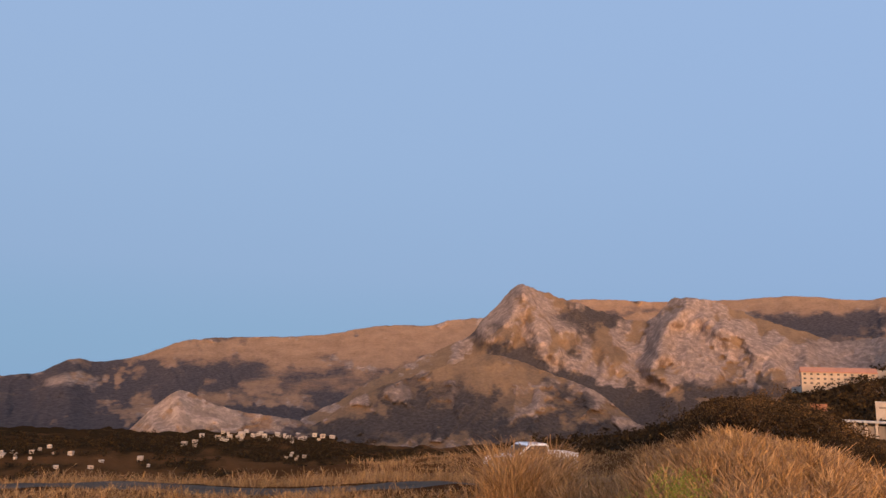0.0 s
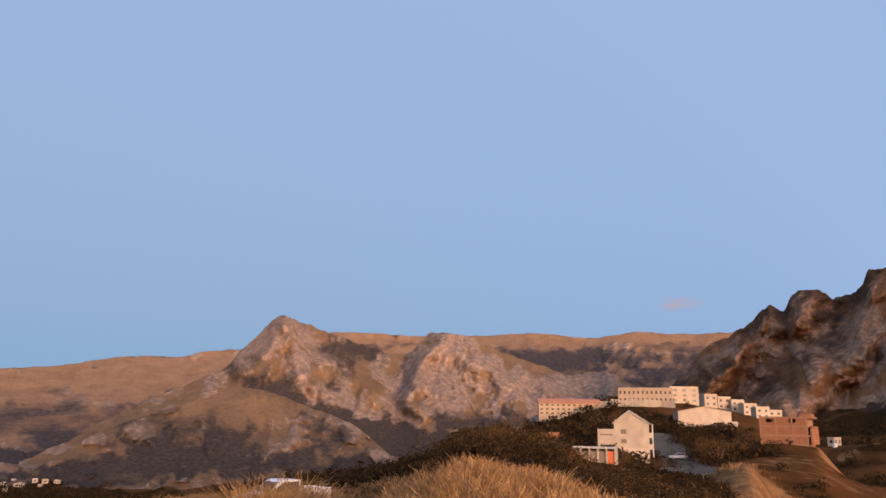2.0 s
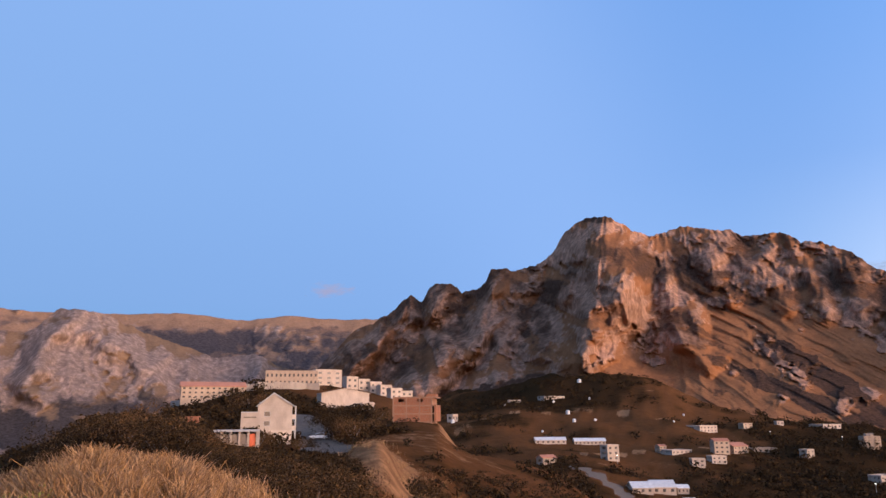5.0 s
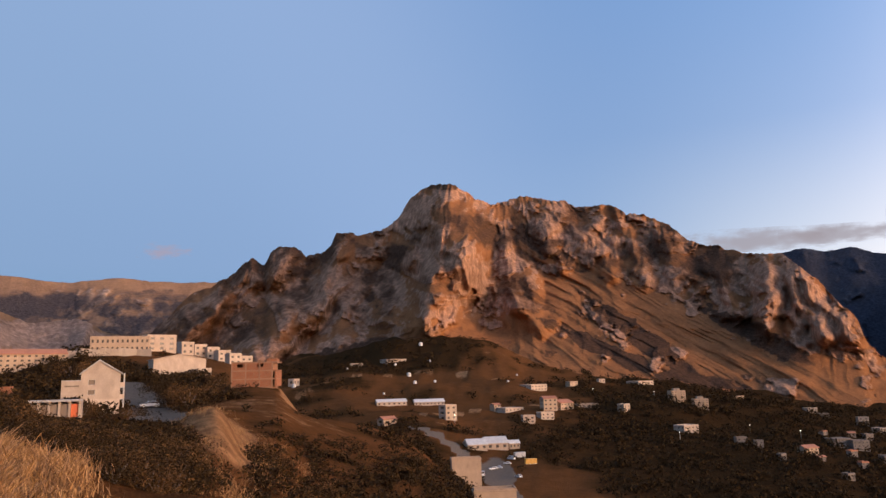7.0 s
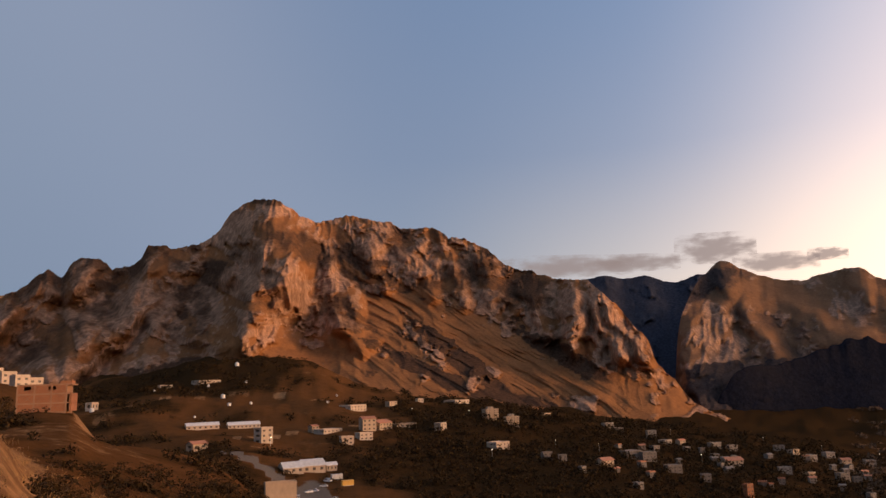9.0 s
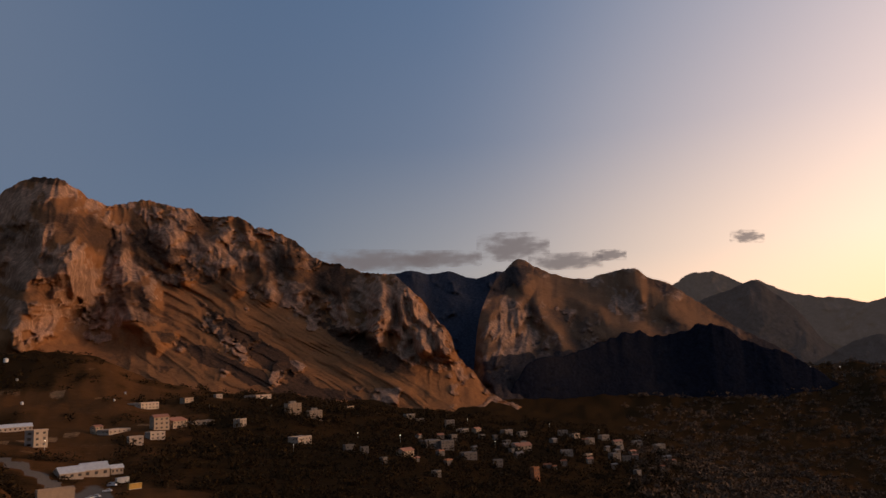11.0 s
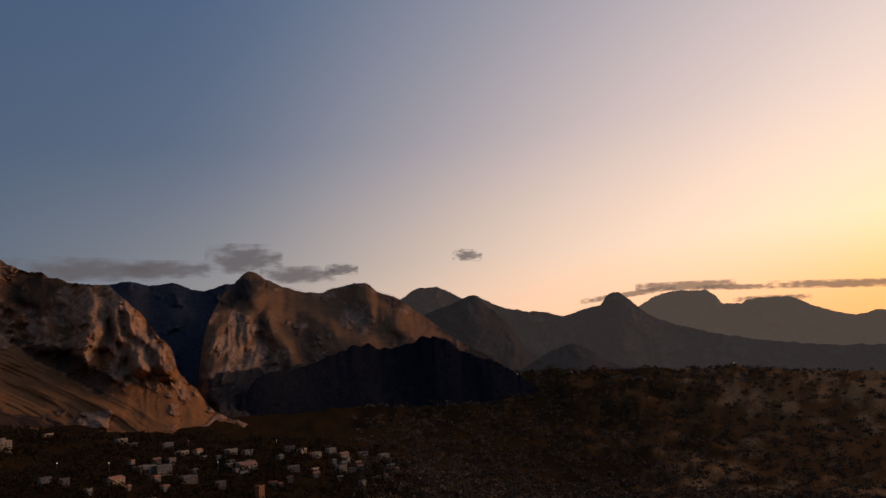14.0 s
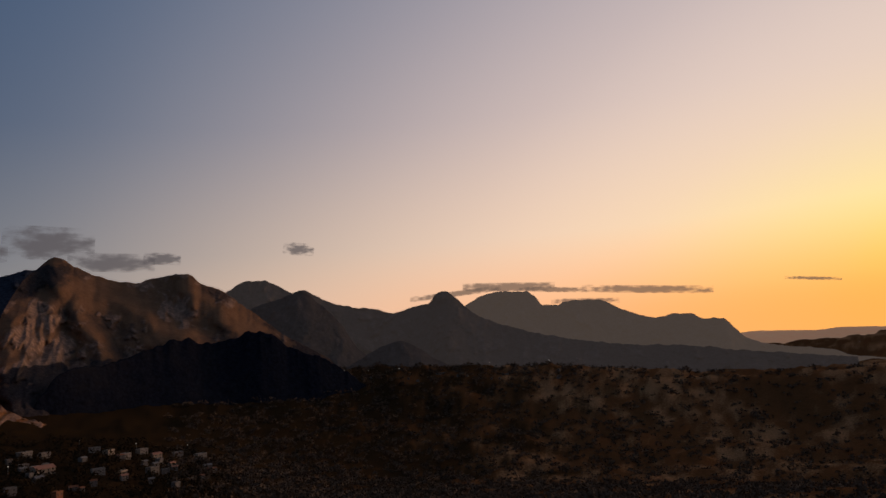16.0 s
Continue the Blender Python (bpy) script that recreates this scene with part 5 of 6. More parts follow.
def vehicle(name, label, place, heading, kind="car", paint=None):
    """A parked vehicle: length along x, front towards +x. kind: car, pickup or van."""
    paint = paint or car_white
    ob = tagged(new(name), label, "vehicle")
    ob.matrix_world = pose(place.x, place.y, place.z, 0, 0, heading)
    if kind == "car":
        low = [(-2.0, 0.35), (2.05, 0.35), (2.1, 0.62), (1.95, 0.82), (0.95, 0.92), (-1.6, 0.95), (-2.05, 0.85)]
        top = [(-1.55, 0.94), (0.95, 0.92), (0.25, 1.42), (-1.15, 1.45)]
        glassy = [(-1.35, 0.97), (0.78, 0.96), (0.2, 1.36), (-1.05, 1.38)]
        axles, wide = (-1.25, 1.3), 0.82
    elif kind == "pickup":
        low = [(-2.5, 0.45), (2.4, 0.45), (2.45, 0.8), (2.3, 1.02), (1.2, 1.12), (-2.5, 1.10)]
        top = [(-0.75, 1.10), (1.25, 1.10), (0.55, 1.70), (0.35, 1.76), (-0.62, 1.76)]
        glassy = [(-0.6, 1.16), (1.05, 1.16), (0.45, 1.66), (-0.5, 1.68)]
        axles, wide = (-1.5, 1.5), 0.86
    else:
        low = [(-2.3, 0.4), (2.3, 0.4), (2.35, 0.9), (1.7, 1.1), (-2.3, 1.1)]
        top = [(-2.3, 1.09), (1.75, 1.09), (1.15, 2.05), (-2.25, 2.1)]
        glassy = [(-0.2, 1.25), (1.5, 1.2), (1.05, 1.85), (-0.2, 1.88)]
        axles, wide = (-1.4, 1.45), 0.9
    bm = bmesh.new()
    prism(bm, low, -wide, wide)
    bmesh.ops.bevel(bm, geom=bm.edges[:], offset=0.06, segments=2, affect="EDGES")
    body = part("body", bm, paint, ob)
    bm = bmesh.new()
    prism(bm, top, -wide * 0.88, wide * 0.88)
    bmesh.ops.bevel(bm, geom=bm.edges[:], offset=0.05, segments=2, affect="EDGES")
    cab = part("cab", bm, paint, ob)
    for s in (-1, 1):
        bm = bmesh.new()
        y = s * wide * 0.88
        prism(bm, glassy, y - 0.012, y + 0.012)
        part("side_window", bm, glass_dark, cab, "dark side window")
    a, c = Vector((top[1][0], 0, top[1][1])), Vector((top[2][0], 0, top[2][1]))
    for name_, (p0, p1) in (("windscreen", (a, c)), ("rear_window", (Vector((top[0][0], 0, top[0][1])), Vector((top[-1][0], 0, top[-1][1]))))):
        n = Vector((p1.z - p0.z, 0, -(p1.x - p0.x))).normalized() * (0.012 if name_ == "windscreen" else -0.012)
        q0, q1 = p0.lerp(p1, 0.12) + n, p0.lerp(p1, 0.9) + n
        bm = bmesh.new()
        wv = wide * 0.8
        v = [bm.verts.new(p) for p in ((q0.x, -wv, q0.z), (q0.x, wv, q0.z), (q1.x, wv * 0.94, q1.z), (q1.x, -wv * 0.94, q1.z))]
        bmesh.ops.solidify(bm, geom=[bm.faces.new(v)], thickness=0.01)
        part(name_, bm, glass_dark, cab, "dark windscreen glass")
    for s in (-1, 1):
        y = s * wide * 0.72
        part("headlight", boxes((low[2][0] - 0.08, low[2][0] + 0.03, y - 0.16, y + 0.16, low[2][1] - 0.12, low[2][1] + 0.06)), chrome, body, "clear headlight")
        part("tail_light", boxes((low[0][0] - 0.03, low[0][0] + 0.08, y - 0.12, y + 0.12, 0.72, 0.92)), lamp_glass, body, "red tail light")
        part("mirror", boxes((top[1][0] - 0.45, top[1][0] - 0.28, s * (wide + 0.06) - 0.08, s * (wide + 0.06) + 0.08, top[1][1] + 0.05, top[1][1] + 0.2)), tyre_rubber, cab)
    part("bumper", boxes((low[1][0] - 0.05, low[1][0] + 0.08, -wide * 0.95, wide * 0.95, 0.38, 0.56)), tyre_rubber, body)
    if kind == "pickup":
        part("cargo_bed", boxes((-2.48, -0.8, -wide + 0.02, -wide + 0.09, 1.08, 1.32), (-2.48, -0.8, wide - 0.09, wide - 0.02, 1.08, 1.32), (-2.5, -2.42, -wide + 0.02, wide - 0.02, 1.08, 1.32)), paint, body)
    for x in axles:
        for s in (-1, 1):
            wheel(ob, x, s * (wide - 0.06), 0.33, 0.2)
    return ob


def on_ground(b, r):
    x, y = r * math.sin(radians(b)), r * math.cos(radians(b))
    return Vector((x, y, ground_z(x, y)))


vehicle("pickup_truck", "white pickup truck on the roadside below the knoll", on_ground(7.0, 41), 205, "pickup")
vehicle("parked_car", "white car parked on the road by the gabled house", meet(36.05, -1.62, 110)[1], 150, "car")
vehicle("delivery_van", "white van before the long apartment block", meet(34.1, 2.2, 260)[1], 200, "van")
for vb, ve, hd, kd in ((62.6, -6.3, 80, "van"), (61.2, -7.0, 140, "car"), (61.6, -6.9, 95, "car"), (63.1, -7.6, 60, "car"), (62.3, -6.6, 100, "car"), (60.4, -7.4, 30, "van")):
    vehicle("yard_" + kd, "white %s parked in the yard among warehouses" % kd, meet(vb, ve, 150)[1], hd, kd)


def container(b, e, paint, label):
    r, p = meet(b, e, 150)
    ob = tagged(new("shipping_container"), label, "container")
    ob.matrix_world = pose(p.x, p.y, p.z, 0, 0, -b + 20)
    part("body", boxes((-3, 3, 0, 2.4, 0.15, 2.6)), paint, ob)
    for i in range(12):
        part("rib", boxes((-2.85 + i * 0.5, -2.65 + i * 0.5, -0.05, 0.0, 0.2, 2.55)), paint, ob)
    part("skid", boxes((-3, 3, 0.1, 0.3, -0.6, 0.15), (-3, 3, 2.1, 2.3, -0.6, 0.15)), chrome, ob)


container(64.1, -6.6, yellow_paint, "yellow shipping container at the yard's edge")
container(63.3, -6.1, sheet_white, "white shipping container at the yard's edge")


# white tanks are added shapes that stand for bright specks in the fields
def water_tank(b, e, k):
    r, p = meet(b, e, 300)
    ob = tagged(new("water_tank"), "white tank added for a bright speck in the field", "water tank", "water tanks in the fields")
    ob.matrix_world = pose(p.x, p.y, p.z)
    s = r * math.radians(k)
    bm = bmesh.new()
    bmesh.ops.create_cone(bm, cap_ends=True, segments=18, radius1=s / 2, radius2=s / 2, depth=s * 0.8, matrix=Matrix.Translation((0, 0, s * 0.4 - 0.3)))
    part("tank", bm, sheet_white, ob)
    bm = bmesh.new()
    bmesh.ops.create_cone(bm, cap_ends=True, segments=18, radius1=s * 0.52, radius2=s * 0.1, depth=s * 0.2, matrix=Matrix.Translation((0, 0, s * 0.9 - 0.3)))
    part("lid", bm, sheet_white, ob)


for tb, te, tk in ((54.95, 0.1, 0.32), (55.4, -0.45, 0.26), (56.95, -0.4, 0.2), (46.2, -0.5, 0.3), (53.9, 0.95, 0.2), (56.6, 1.2, 0.16), (55.9, 2.35, 0.3), (62.6, -0.5, 0.14), (63.3, -0.1, 0.14), (50.2, 0.75, 0.16), (53.0, -1.2, 0.16)):
    water_tank(tb, te, tk)


# ---- lamps lit in the villages ----
bulb_mat, _n, _l, _p = material("lit_lamp_glass")
_p.inputs["Emission Color"].default_value, _p.inputs["Emission Strength"].default_value = (1.0, 0.86, 0.66, 1), 5.0


def street_lamp(b, e, near, size=0.5, tall=6.0):
    r, p = meet(b, e, near)
    ob = tagged(new("street_lamp"), "lit street lamp on a thin grey pole", "street lamp", "village street lamps")
    ob.matrix_world = pose(p.x, p.y, p.z, 0, 0, -b)
    bm = bmesh.new()
    bmesh.ops.create_cone(bm, cap_ends=True, segments=8, radius1=0.12, radius2=0.07, depth=tall + 1, matrix=Matrix.Translation((0, 0, tall / 2 - 0.5)))
    part("pole", bm, chrome, ob)
    part("arm", boxes((-0.06, 0.06, -1.0, 0.0, tall - 0.1, tall)), chrome, ob)
    bm = bmesh.new()
    bmesh.ops.create_icosphere(bm, subdivisions=2, radius=size, matrix=Matrix.Translation((0, -1.0, tall - 0.1 - size * 0.7)) @ Matrix.Diagonal((1, 1, 0.7, 1)))
    part("lamp_globe", bm, bulb_mat, ob, "glowing lamp globe")


for lb, le in ((58.4, -3.5), (69.0, -1.6), (73.4, -1.9), (75.0, -5.1), (79.8, -4.4), (83.0, -4.8), (88.2, -3.7), (90.2, -5.6), (94.4, -4.3), (98.0, -4.9), (101.4, -5.4)):
    street_lamp(lb, le, 260, 0.32)
for lb, le in ((109.6, -0.7), (113.0, -0.95), (114.8, -1.05), (117.2, -1.1), (121.4, -1.0), (124.2, -0.95), (125.0, -1.1), (125.8, -1.1), (128.4, -1.0), (128.8, -1.25), (143.5, -0.9), (150.2, -1.6)):
    street_lamp(lb, le, 1300, 0.8, 9.0)


# ---- plants ----
leaf_mat, n_, l_, p_ = material("dusty_leaves")
p_.inputs["Specular IOR Level"].default_value = 0.05
_i = n_.new("ShaderNodeNewGeometry").outputs["Random Per Island"]
l_.new(ramp_node(n_, l_, _i, [(0.0, (0.042, 0.023, 0.010)), (0.55, (0.080, 0.043, 0.017)), (1.0, (0.145, 0.076, 0.030))]), p_.inputs["Base Color"])
p_.inputs["Roughness"].default_value = 0.8
green_mat, n_, l_, p_ = material("green_weed_leaves")
p_.inputs["Specular IOR Level"].default_value = 0.05
_i = n_.new("ShaderNodeNewGeometry").outputs["Random Per Island"]
l_.new(ramp_node(n_, l_, _i, [(0.0, (0.07, 0.085, 0.014)), (1.0, (0.19, 0.18, 0.035))]), p_.inputs["Base Color"])
# leaf colour lifted to stand for the haze over the valley
haze_leaf_mat, n_, l_, p_ = material("hazed_wood_leaves")
p_.inputs["Specular IOR Level"].default_value = 0.05
_i = n_.new("ShaderNodeNewGeometry").outputs["Random Per Island"]
l_.new(ramp_node(n_, l_, _i, [(0.0, (0.080, 0.052, 0.034)), (1.0, (0.14, 0.088, 0.055))]), p_.inputs["Base Color"])
p_.inputs["Roughness"].default_value = 0.9
dark_leaf_mat, n_, l_, p_ = material("dark_scrub_leaves")
p_.inputs["Specular IOR Level"].default_value = 0.05
_i = n_.new("ShaderNodeNewGeometry").outputs["Random Per Island"]
l_.new(ramp_node(n_, l_, _i, [(0.0, (0.017, 0.011, 0.005)), (0.7, (0.032, 0.019, 0.008)), (1.0, (0.060, 0.034, 0.013))]), p_.inputs["Base Color"])
p_.inputs["Roughness"].default_value = 0.9
straw_mat, n_, l_, p_ = material("dry_straw")
_i = n_.new("ShaderNodeNewGeometry").outputs["Random Per Island"]
l_.new(ramp_node(n_, l_, _i, [(0.0, (0.12, 0.055, 0.016)), (0.5, (0.26, 0.128, 0.040)), (1.0, (0.42, 0.225, 0.080))]), p_.inputs["Base Color"])
p_.inputs["Roughness"].default_value = 0.7
bark_mat = plain("grey_bark", (0.12, 0.09, 0.07))
rs = np.random.RandomState(5)


def quads_mesh(name, corners, mat):
    """A mesh of separate quads; corners: n x 4 x 3."""
    n = len(corners)
    me = bpy.data.meshes.new(name)
    me.vertices.add(n * 4)
    me.vertices.foreach_set("co", corners.reshape(-1).astype(np.float32))
    me.loops.add(n * 4)
    me.loops.foreach_set("vertex_index", np.arange(n * 4, dtype=np.int32))
    me.polygons.add(n)
    me.polygons.foreach_set("loop_start", np.arange(0, n * 4, 4, dtype=np.int32))
    me.update(calc_edges=True)
    me.materials.append(mat)
    return me


def leaf_cloud(n, size, lobes=9, seed=0):
    """Leaf quads gathered on the outside of several lobes within a unit dome."""
    q = np.random.RandomState(seed)
    c = q.normal(size=(lobes, 3)) * (0.42, 0.42, 0.2) + (0, 0, 0.5)
    rad = q.uniform(0.28, 0.5, lobes)
    k = q.randint(0, lobes, n)
    d = q.normal(size=(n, 3))
    d /= np.linalg.norm(d, axis=1)[:, None]
    p = c[k] + d * (rad[k] * q.uniform(0.75, 1.08, n))[:, None]
    p[:, 2] = np.abs(p[:, 2])
    a = q.normal(size=(n, 3))
    a /= np.linalg.norm(a, axis=1)[:, None]
    s = np.cross(a, d + 0.6 * q.normal(size=(n, 3)))
    s /= np.linalg.norm(s, axis=1)[:, None] + 1e-6
    ln, wd = (size * q.uniform(0.6, 1.4, n))[:, None], (size * q.uniform(0.3, 0.6, n))[:, None]
    return np.stack([p - a * ln, p + s * wd, p + a * ln, p - s * wd], 1)


def shrub(seed, mat):
    ob = new("shrub")
    crown = new("crown", quads_mesh("crown", leaf_cloud(2400, 0.038, 16, seed), mat))
    crown.parent = ob
    q = random.Random(seed)
    for _ in range(5):
        bm = bmesh.new()
        bmesh.ops.create_cone(bm, cap_ends=True, segments=6, radius1=0.035, radius2=0.012, depth=0.8, matrix=Matrix.Translation((0, 0, 0.3)))
        st = part("stem", bm, bark_mat, ob)
        st.rotation_euler = (q.uniform(-0.6, 0.6), q.uniform(-0.6, 0.6), 0)
    return tagged(ob, "dense dry-leaved shrub on the hillside", "shrub", "hillside shrubs")


kinds = [shrub(s, leaf_mat if s % 2 else dark_leaf_mat) for s in (1, 2, 3, 4)]
first = [True] * 4
q = random.Random(3)
SHRUBS = [(21.3, 31, 2.2), (22.6, 30, 2.3), (23.8, 29, 2.6), (25.0, 28, 2.3), (26.2, 27, 2.0), (27.4, 27, 1.8), (20.4, 34, 2.0), (19.6, 36, 1.7), (28.5, 30, 1.9), (29.4, 33, 1.9)]
for _ in range(85):
    SHRUBS.append((q.uniform(19, 41), q.uniform(30, 78), q.uniform(1.0, 2.3)))
for _ in range(40):
    SHRUBS.append((q.uniform(38, 56), q.uniform(35, 100), q.uniform(0.9, 2.0)))
for _ in range(60):
    SHRUBS.append((q.uniform(26.5, 41), q.uniform(13, 32), q.uniform(0.55, 1.0)))
for _ in range(16):
    SHRUBS.append((q.uniform(2, 19), q.uniform(62, 100), q.uniform(0.8, 1.4)))
for hb, hr, sz in ((31.8, 136, 2.6), (33.0, 138, 2.2), (34.5, 142, 2.0), (37.6, 175, 6), (38.6, 168, 6), (36.3, 205, 5), (39.8, 180, 5), (35.4, 150, 2.0), (31.0, 250, 6), (32.2, 300, 5), (40.6, 230, 5)):
    SHRUBS.append((hb, hr, sz))


def brow(b):
    """The scrub's skyline near the eye, in degrees."""
    return float(curve([0, 12, 17, 19, 21, 23.5, 26, 27.5, 29, 31, 34.5, 37, 40, 46, 52, 58], [-4.7, -3.0, -2.2, -0.9, 0.0, 0.6, 0.0, -0.8, -1.7, -2.1, -2.4, -2.7, -3.2, -3.6, -4.4, -7], b))


placed = 0
for hb, hr, sz in SHRUBS:
    p = on_ground(hb, hr)
    if hr < 130:
        room = EYE + hr * math.tan(radians(brow(hb) + q.uniform(-0.5, 0.1))) - p.z
        sz = min(sz, room * 1.25)
        if sz < 0.5 or 38.6 < hb < 43.4:
            continue
    placed += 1
    i = placed
    m = pose(p.x, p.y, p.z - 0.08 * sz, 0, 0, q.uniform(0, 360)) @ Matrix.Diagonal((sz * 0.95, sz * 0.95, sz * q.uniform(0.65, 0.95), 1))
    k = i % 4
    if first[k]:
        kinds[k].matrix_basis, first[k] = m, False
    else:
        copy_thing(kinds[k], m).scale = m.to_scale()

# scrub, hedges and orchard trees on the farther slopes: too many to count
base = [leaf_cloud(34, 0.22, 7, s) for s in range(20, 26)]
fine = [leaf_cloud(60, 0.14, 9, s) for s in range(30, 36)]
rows, low_rows = [], []
want = 12000
gb = rs.uniform(-34, 104, want * 3)
gr = np.exp(rs.uniform(math.log(55), math.log(1150), want * 3))
bi = np.clip(np.searchsorted(bear, gb), 0, len(bear) - 1)
ri = np.clip(np.searchsorted(ring, gr), 0, len(ring) - 1)
keep = (g_scrub[bi, ri] + rs.uniform(-0.25, 0.25, want * 3) > 0.62) & (g_soil[bi, ri] < 0.3)
gb, gr = gb[keep][:want], gr[keep][:want]
for j, (hb, hr) in enumerate(zip(gb, gr)):
    p = on_ground(float(hb), float(hr))
    s = (0.9 + 0.0066 * min(hr, 750)) * rs.uniform(0.6, 1.4) * (0.75 if hb < 20 and hr < 200 else 1)
    a = rs.uniform(0, 6.28)
    ca, sa = math.cos(a), math.sin(a)
    if (hr < 110 and hb < 60) or (hr < 150 and 26 < hb < 38):
        s = min(s, (EYE + hr * math.tan(radians(brow(float(hb)))) - p.z) * 1.1)
        if s < 0.35 or 38.8 < hb < 43.2:
            continue
    c = base[j % 6] @ np.array([[ca, sa, 0], [-sa, ca, 0], [0, 0, rs.uniform(0.6, 1.0)]]) * s + (p.x, p.y, p.z - 0.05 * s)
    rows.append(c)
for j in range(6000):        # low brown scrub on the slope below the knoll
    hb, hr = rs.uniform(27, 66), math.exp(rs.uniform(math.log(26), math.log(260)))
    if 39.2 < hb < 42.8 and hr < 120 or fbm(hb * 0.35, math.log(hr) * 5, 0, 3, 95) < -0.25:
        continue
    i_, k_ = min(int(np.searchsorted(bear, hb)), len(bear) - 1), int(np.searchsorted(ring, hr))
    if g_soil[i_, k_] > 0.3:
        continue
    p = on_ground(hb, hr)
    s = min(rs.uniform(0.5, 1.3) * (0.8 + 0.007 * hr), (EYE + hr * math.tan(radians(brow(hb))) - p.z) * 1.0)
    if s < 0.3:
        continue
    a = rs.uniform(0, 6.28)
    ca, sa = math.cos(a), math.sin(a)
    low_rows.append(fine[j % 6] @ np.array([[ca, sa, 0], [-sa, ca, 0], [0, 0, rs.uniform(0.45, 0.8)]]) * s + (p.x, p.y, p.z - 0.06 * s))
low_scrub = new("low_scrub", quads_mesh("low_scrub", np.concatenate(low_rows), dark_leaf_mat))
tagged(low_scrub, "low reddish-brown scrub on the dry slope", "scrub", kind="stuff")
scrub = new("hillside_scrub", quads_mesh("hillside_scrub", np.concatenate(rows), dark_leaf_mat))
tagged(scrub, "dark evergreen scrub and orchard trees over the slopes", "scrub", kind="stuff")


# woods added to darken the shaded valley, leaf colour paled for haze
base = [leaf_cloud(24, 0.30, 5, s) for s in range(40, 44)]
rows = []
for j in range(9000):
    hb, hr = rs.uniform(100, 153), math.exp(rs.uniform(math.log(320), math.log(2400)))
    if rs.uniform() < (0.5 if hb < 104 else 0.02 * max(0, hb - 120)):
        continue
    p = on_ground(hb, hr)
    s = (3.0 + 0.0035 * hr) * rs.uniform(0.7, 1.4)
    a = rs.uniform(0, 6.28)
    ca, sa = math.cos(a), math.sin(a)
    rows.append(base[j % 4] @ np.array([[ca, sa, 0], [-sa, ca, 0], [0, 0, rs.uniform(0.7, 1.1)]]) * s + (p.x, p.y, p.z - 0.08 * s))
woods = new("valley_woods", quads_mesh("valley_woods", np.concatenate(rows), haze_leaf_mat))
tagged(woods, "dark woods covering the shaded valley slopes", "woods", kind="stuff")


def blades(b, r, tall, count, spread, seed):
    """Tufts of dry grass blades; b, r, tall: one entry a tuft."""
    q = np.random.RandomState(seed)
    n = len(b) * count
    x0 = np.repeat(r * np.sin(np.radians(b)), count) + q.normal(0, spread, n)
    y0 = np.repeat(r * np.cos(np.radians(b)), count) + q.normal(0, spread, n)
    z0 = np.repeat([on_ground(float(i), float(j)).z for i, j in zip(b, r)], count) - 0.05
    h = np.repeat(tall, count) * q.uniform(0.5, 1.15, n)
    lean = q.normal(0, 0.45, (n, 2)) * h[:, None]
    a = q.uniform(0, 3.14, n)
    w = q.uniform(0.002, 0.005, n) * (1 + np.repeat(r, count) / 24)
    dx, dy = np.cos(a) * w, np.sin(a) * w
    mid = np.stack([x0 + lean[:, 0] * 0.35, y0 + lean[:, 1] * 0.35, z0 + h * 0.6], 1)
    tip = np.stack([x0 + lean[:, 0], y0 + lean[:, 1], z0 + h], 1)
    side = np.stack([dx, dy, 0 * dx], 1)
    root = np.stack([x0, y0, z0], 1)
    lowq = np.stack([root - side, root + side, mid + side * 0.9, mid - side * 0.9], 1)
    topq = np.stack([mid - side * 0.9, mid + side * 0.9, tip + side * 0.7, tip - side * 0.7], 1)
    return np.concatenate([lowq, topq])


def tufts(n, b0, b1, r0, r1, t0, t1):
    b, r = rs.uniform(b0, b1, n), np.exp(rs.uniform(math.log(r0), math.log(r1), n))
    clump = np.clip(0.75 + 0.7 * fbm(b * 1.4, r * 1.1, 0, 3, 90), 0.35, 1.3)
    return b, r, rs.uniform(t0, t1, n) * clump


straw = np.concatenate([
    blades(*tufts(3200, 9, 27.5, 7.5, 14, 0.12, 0.34), 46, 0.10, 1),
    blades(*tufts(520, 4.0, 9.6, 12.5, 17, 0.45, 0.82), 40, 0.13, 2),
    blades(*tufts(1200, -38, 8, 25.5, 33, 0.15, 0.5), 20, 0.24, 3),
    blades(*tufts(900, -38, 3, 10.5, 18, 0.1, 0.25), 26, 0.18, 4),
    blades(*tufts(500, 24, 32, 9, 22, 0.1, 0.3), 28, 0.2, 5),
    blades(*tufts(900, -6, 22, 33, 70, 0.25, 0.5), 18, 0.4, 6),
    blades(*tufts(800, 36, 60, 30, 100, 0.25, 0.5), 18, 0.5, 7)])
grass = new("dry_grass", quads_mesh("dry_grass", straw, straw_mat))
tagged(grass, "tall sun-bleached dry grass on the knoll", "grass", kind="stuff")

weed = tagged(new("green_weed"), "bushy green weed in the dry grass", "weed")
wp = on_ground(17.3, 6.9)
weed.matrix_world = pose(wp.x, wp.y, wp.z)
wb = leaf_cloud(4200, 0.022, 12, 77)
crown = new("foliage", quads_mesh("foliage", wb * (0.40, 0.40, 0.72), green_mat))
crown.parent = weed


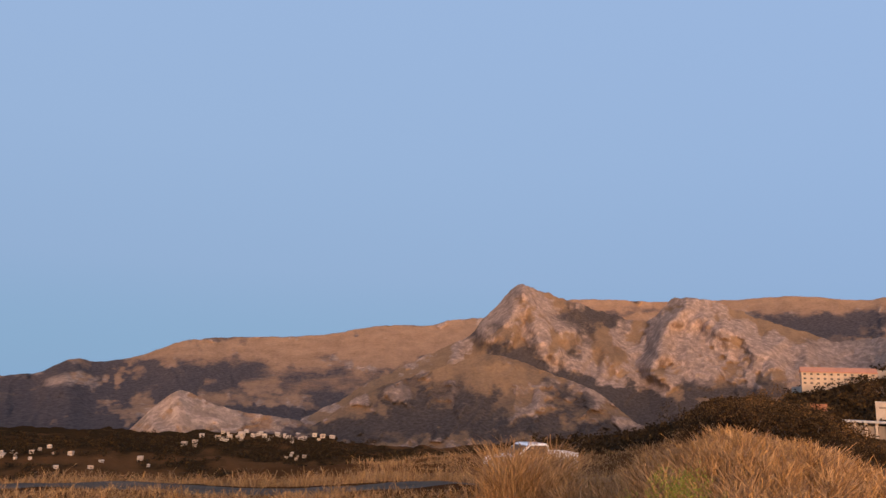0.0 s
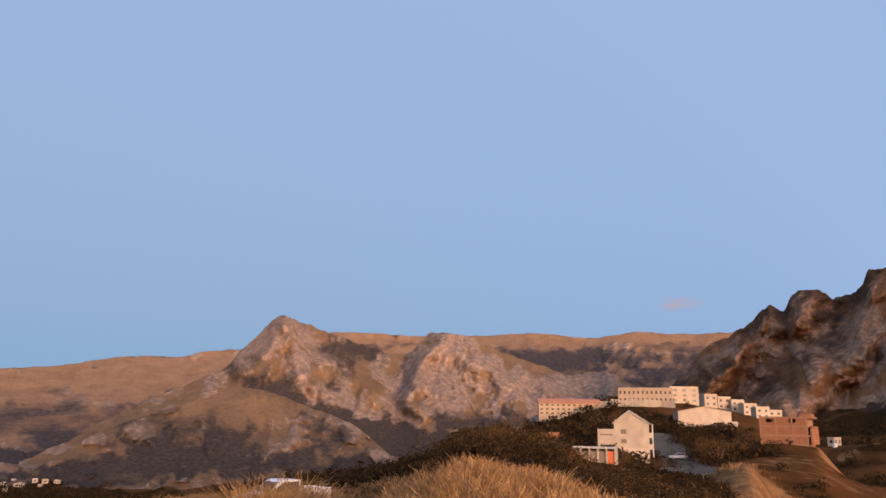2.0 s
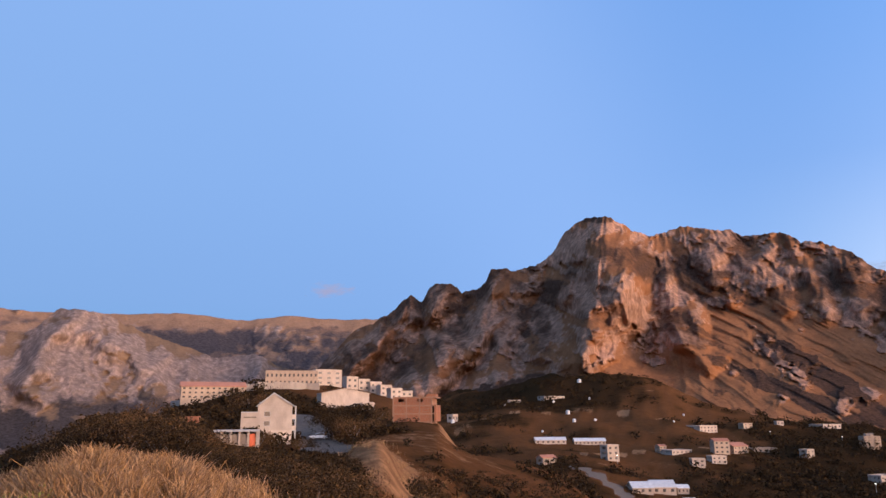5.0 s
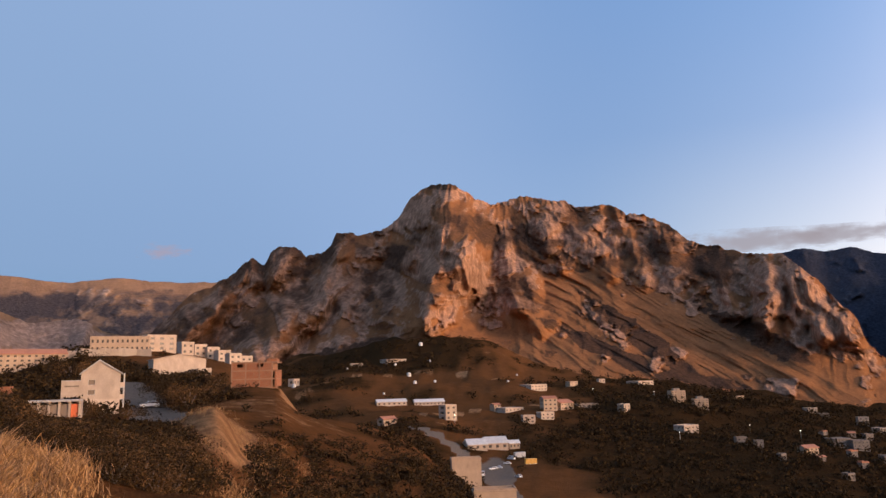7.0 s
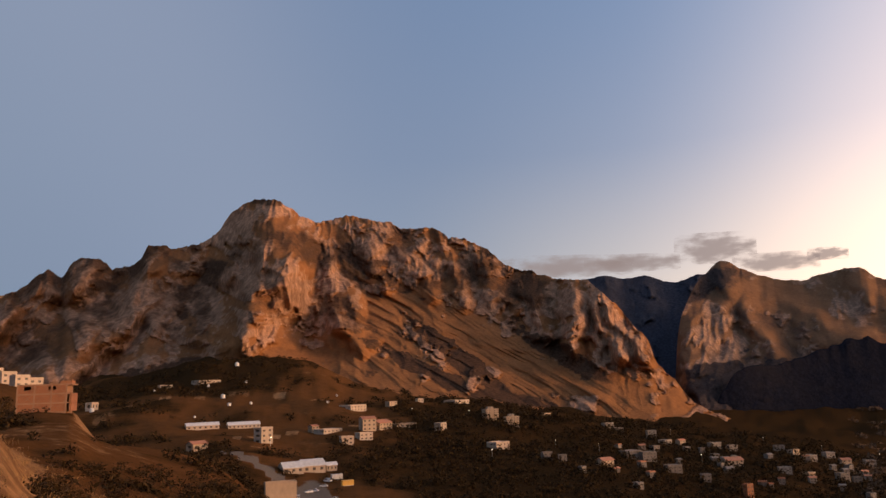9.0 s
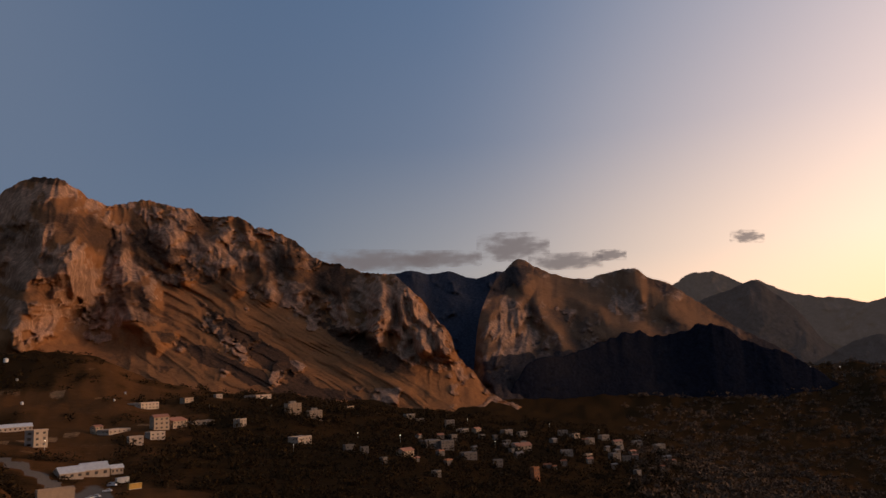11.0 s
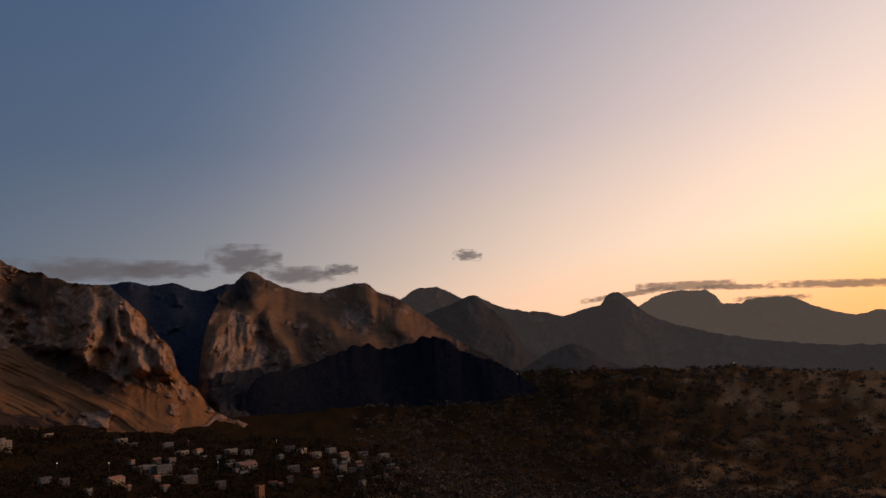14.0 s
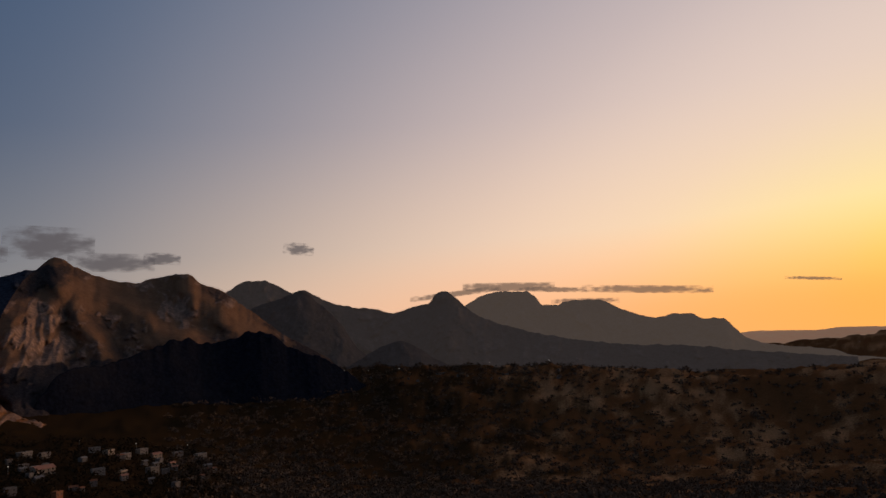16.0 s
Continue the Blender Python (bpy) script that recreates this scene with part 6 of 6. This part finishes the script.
# ---- clouds, low over the far summits ----
def cloud(b, e, half_b, half_e, tint, seed, dense=0.0, tilt=0.0, r=4700.0):
    """A bank of thin evening cloud, so far off that it never shifts."""
    m, n, l, p = material("evening_cloud")
    out = n["Material Output"]
    n.remove(p)
    uv = n.new("ShaderNodeTexCoord").outputs["Object"]
    mp = n.new("ShaderNodeMapping")
    mp.inputs["Scale"].default_value = (1, 0, 1.0)
    l.new(uv, mp.inputs[0])
    size = r * math.radians(half_b)
    lump = noise_node(n, l, mp.outputs[0], 2.4 / (r * math.radians(min(half_b, half_e * 5))), 4, 0.5, (0.8, 1, 2.2))
    ln = n.new("ShaderNodeVectorMath")
    ln.operation = "LENGTH"
    mp2 = n.new("ShaderNodeMapping")
    mp2.inputs["Scale"].default_value = (1 / size, 0, 1 / (r * math.radians(half_e)))
    l.new(uv, mp2.inputs[0])
    l.new(mp2.outputs[0], ln.inputs[0])
    sub = n.new("ShaderNodeMath")
    sub.operation = "MULTIPLY_ADD"
    l.new(ln.outputs["Value"], sub.inputs[0])
    sub.inputs[1].default_value = -0.42
    l.new(lump, sub.inputs[2])
    rg = n.new("ShaderNodeMapRange")
    rg.interpolation_type = "SMOOTHSTEP"
    rg.inputs["From Min"].default_value, rg.inputs["From Max"].default_value, rg.inputs["To Max"].default_value = 0.02 - dense, 0.46 - dense, 0.8
    l.new(sub.outputs[0], rg.inputs["Value"])
    # the evening light on the cloud is emission in its tint
    em = n.new("ShaderNodeEmission")
    em.inputs[0].default_value = (*tint, 1)
    tr = n.new("ShaderNodeBsdfTransparent")
    mx = n.new("ShaderNodeMixShader")
    l.new(rg.outputs[0], mx.inputs[0])
    l.new(tr.outputs[0], mx.inputs[1])
    l.new(em.outputs[0], mx.inputs[2])
    l.new(mx.outputs[0], out.inputs[0])
    h = r * math.radians(half_e)
    pts = np.zeros((25, 9, 3))
    u = np.linspace(-1, 1, 25)
    pts[..., 0] = (u * size)[:, None]
    pts[..., 1] = (-0.5 * (u * size) ** 2 / r)[:, None]
    pts[..., 2] = np.linspace(-1, 1, 9)[None, :] * h
    ob = grid_mesh("cloud", pts, {}, m)
    c = spot(b, e, r)
    ob.matrix_world = pose(c.x, c.y, c.z, 0, 0, -b) @ pose(0, 0, 0, 0, tilt, 0)
    ob.visible_shadow = False
    return tagged(ob, "thin grey evening cloud bank", "cloud", kind="structure")


MAUVE, WARM = (0.46, 0.40, 0.43), (0.70, 0.48, 0.38)
cloud(81.5, 9.25, 5.2, 0.9, MAUVE, 1, 0.05, 3)
cloud(86.5, 9.15, 3.6, 0.7, MAUVE, 2, 0.08, 3)
cloud(92.6, 9.7, 2.9, 1.2, MAUVE, 3, 0.08, 3)
cloud(96.6, 8.3, 2.9, 0.7, MAUVE, 4, 0.10, 3)
cloud(100.0, 8.5, 1.3, 0.45, MAUVE, 5, 0.12, 3)
cloud(110.0, 8.85, 1.2, 0.5, MAUVE, 6, 0.06, 8)
cloud(122.0, 4.55, 3.6, 0.22, WARM, 7, 0.16, -3)
cloud(126.2, 4.75, 3.6, 0.34, WARM, 12, 0.18, 4)
cloud(129.6, 4.25, 2.6, 0.2, WARM, 13, 0.16, 6)
cloud(136.6, 3.62, 4.8, 0.30, WARM, 8, 0.14, 6)
cloud(132.0, 3.15, 2.6, 0.22, WARM, 9, 0.12, 4)
cloud(148.0, 3.2, 1.8, 0.12, WARM, 10, 0.12, 8)
cloud(36.6, 9.7, 2.0, 0.7, (0.5, 0.44, 0.55), 11, -0.06)
